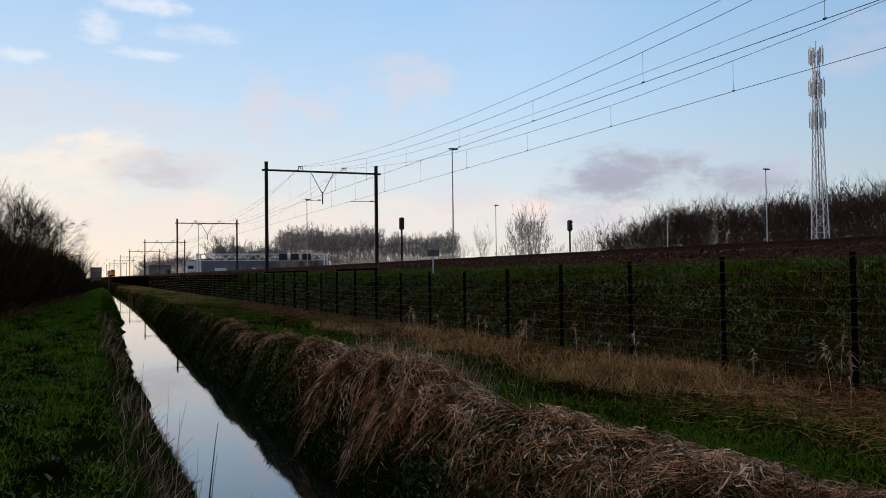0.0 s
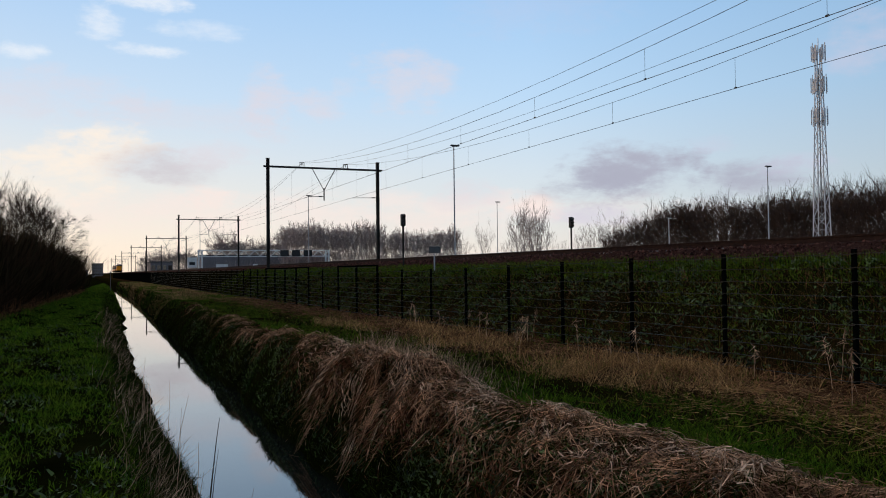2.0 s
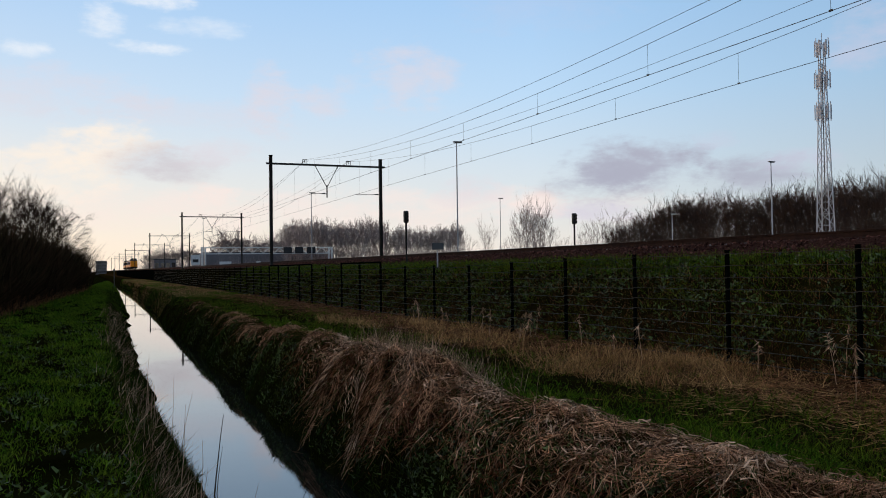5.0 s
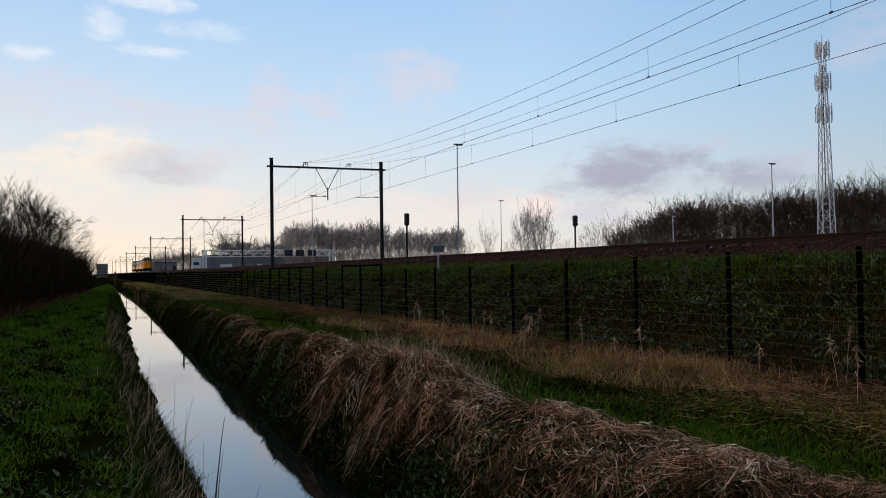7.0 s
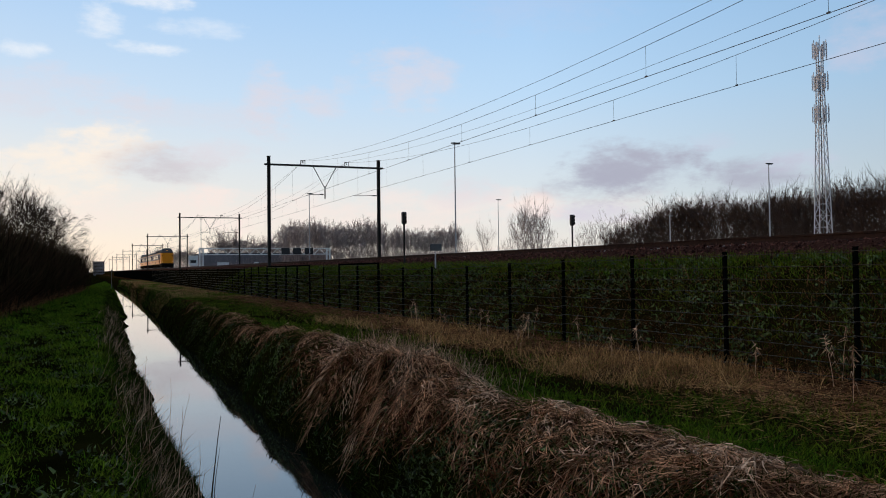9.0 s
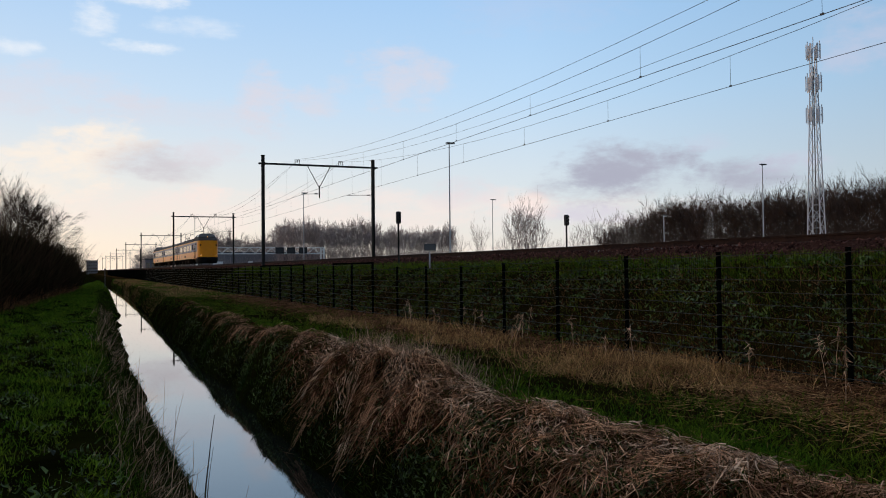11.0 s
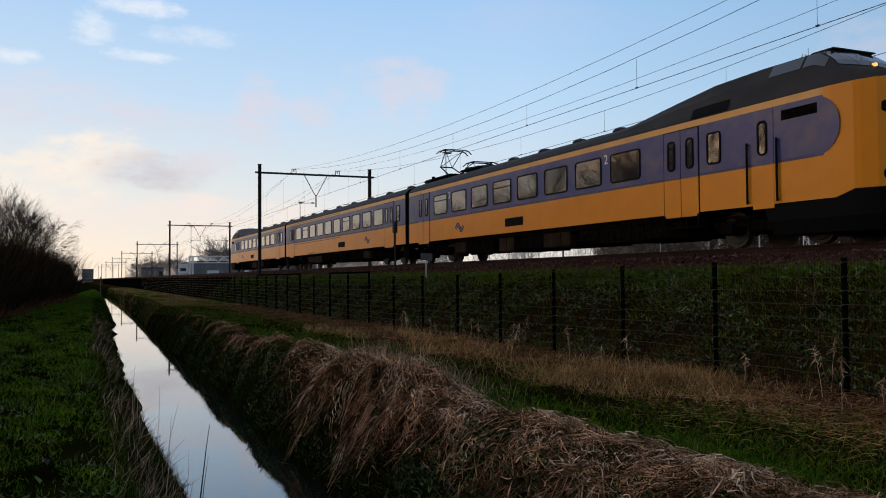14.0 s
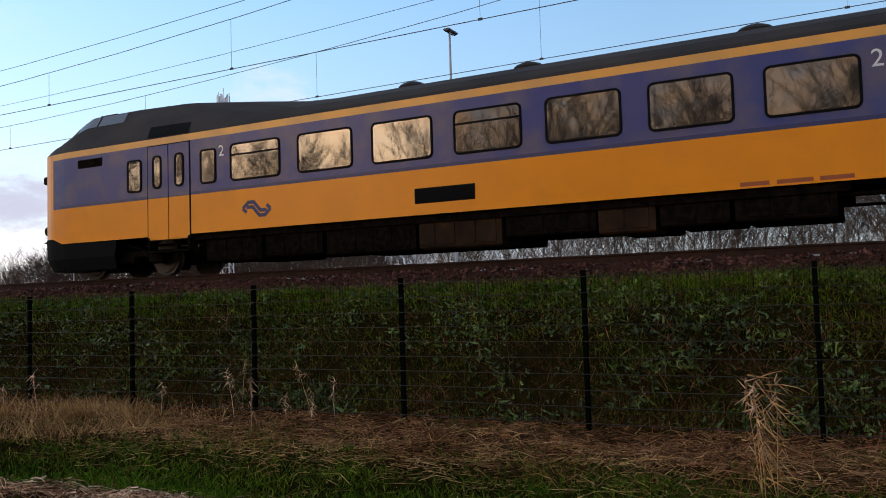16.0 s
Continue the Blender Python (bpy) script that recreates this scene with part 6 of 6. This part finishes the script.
# fresh green beside the heaps, weeds on the ditch slope, and a straw tuft behind the largest heap
n = 16000
y = spread_y(g, n, 3.0, 26)
x = crest(y) + 0.75 + np.abs(g.normal(size=n)) * 0.6
keep = fbm(x + 7, y + 4, 0.9) + 0.5 * fbm(x, y, 3.1) + g.normal(size=n) * 0.2 > -0.15
x, y = x[keep], y[keep]
n = len(x)
blades("fresh_grass", "fresh green grass patches behind the reed heaps", "grass", x, y, g.uniform(0.05, 0.13, n), g.uniform(0.002, 0.0045, n) * (1 + y / 18), M_PATHBLADE, 31, 0.7)
n = 22000
y = spread_y(g, n, 3.0, 34)
x = g.uniform(2.6, 3.9, n)
keep = (fbm(x + 1, y + 8, 1.2) + g.normal(size=n) * 0.25 > 0.05) & (height(x, y) > WATER_Z + 0.1)
x, y = x[keep], y[keep]
n = len(x)
blades("slope_weeds", "dark green weeds on the ditch slope", "weeds", x, y, g.uniform(0.03, 0.09, n), g.uniform(0.006, 0.016, n), M_LEAF, 32, 1.1, bend=0.03, lift=0.02)
n = 1900
x, y = float(crest(np.array([12.2]))[0]) + 0.60 + g.normal(size=n) * 0.32, 12.0 + g.normal(size=n) * 1.1
blades("straw_tuft", "tangled standing straw behind the raked heap", "grass", x, y, g.uniform(0.15, 0.55, n), g.uniform(0.002, 0.0045, n), M_STRAW, 33, 0.55, bend=0.08)
# far turf of path, banks and strip
n = 60000
y = 52 + 118 * g.uniform(0, 1, n) ** 1.5
x = g.uniform(-4.2, 9.3, n)
z = height(x, y)
keep = (z > WATER_Z + 0.05) & (x > -3.2 + (y - 37) * 0.050)
x, y = x[keep], y[keep]
dry = (x > 3.2 + far_bend(y)) & (fbm(x * 0.6, y * 0.2, 1.0) + g.normal(size=len(x)) * 0.3 > -0.15)
for pickd, nm, lb, mt, sd in ((~dry, "far_turf", "green turf of the path running into the distance", M_PATHBLADE, 34), (dry, "far_dry_grass", "dull dry grass beside the far ditch", M_GOLD, 35)):
    xx, yy = x[pickd], y[pickd]
    n = len(xx)
    blades(nm, lb, "grass", xx, yy, g.uniform(0.05, 0.16, n), g.uniform(0.008, 0.018, n) * (yy / 60), mt, sd, 0.8)
n = 22000
y = g.uniform(-5, 8, n)
x = g.uniform(4.3, 7.6, n)
keep = fbm(x + 2, y + 9, 1.3) + g.normal(size=n) * 0.25 > -0.15 + 0.5 * np.clip(x - 6.6, 0, 1)
x, y = x[keep], y[keep]
n = len(x)
blades("verge_grass", "fresh green grass between the ditch and the fence", "grass", x, y, g.uniform(0.04, 0.12, n), g.uniform(0.002, 0.005, n), M_PATHBLADE, 36, 0.8)
n = 9000
y = g.uniform(-5, 9, n)
x = np.clip(g.normal(7.9, 0.9, n), 5.5, 9.6)
base = np.stack([x, y, height(x, y) + g.uniform(0, 0.03, n)], axis=1)
tip = base + np.stack([g.normal(size=n) * 0.14, g.normal(size=n) * 0.14, np.zeros(n)], axis=1)
tip[:, 2] = height(tip[:, 0], tip[:, 1]) + g.uniform(0.0, 0.07, n)
loose = quads_mesh("loose_straw", ribbons(base, tip, g.uniform(0.002, 0.005, n), g, bend=0.03, segments=2), M_GOLD)
tagged(part("loose_straw", loose), "loose golden straw strewn before the fence", "straw", kind="stuff")


# ---------------------------------------------------------------- what moves
TRAIN_ROWS = [(0.0, 585.0), (1.75, 512.0), (3.5, 440.0), (5.25, 367.6), (7.0, 297.0), (9.0, 217.0), (10.2, 172.5), (11.4, 128.8), (12.0, 107.0), (12.5, 89.2), (13.0, 72.0), (13.5, 54.8),
              (14.0, 37.55), (14.5, 20.4), (15.0, 3.25), (15.5, -13.9), (16.0, -31.18)]


def motions():
    walk(train, [(t, pose(NEAR_TRACK, y, RAIL_Z)) for t, y in TRAIN_ROWS])


motions()
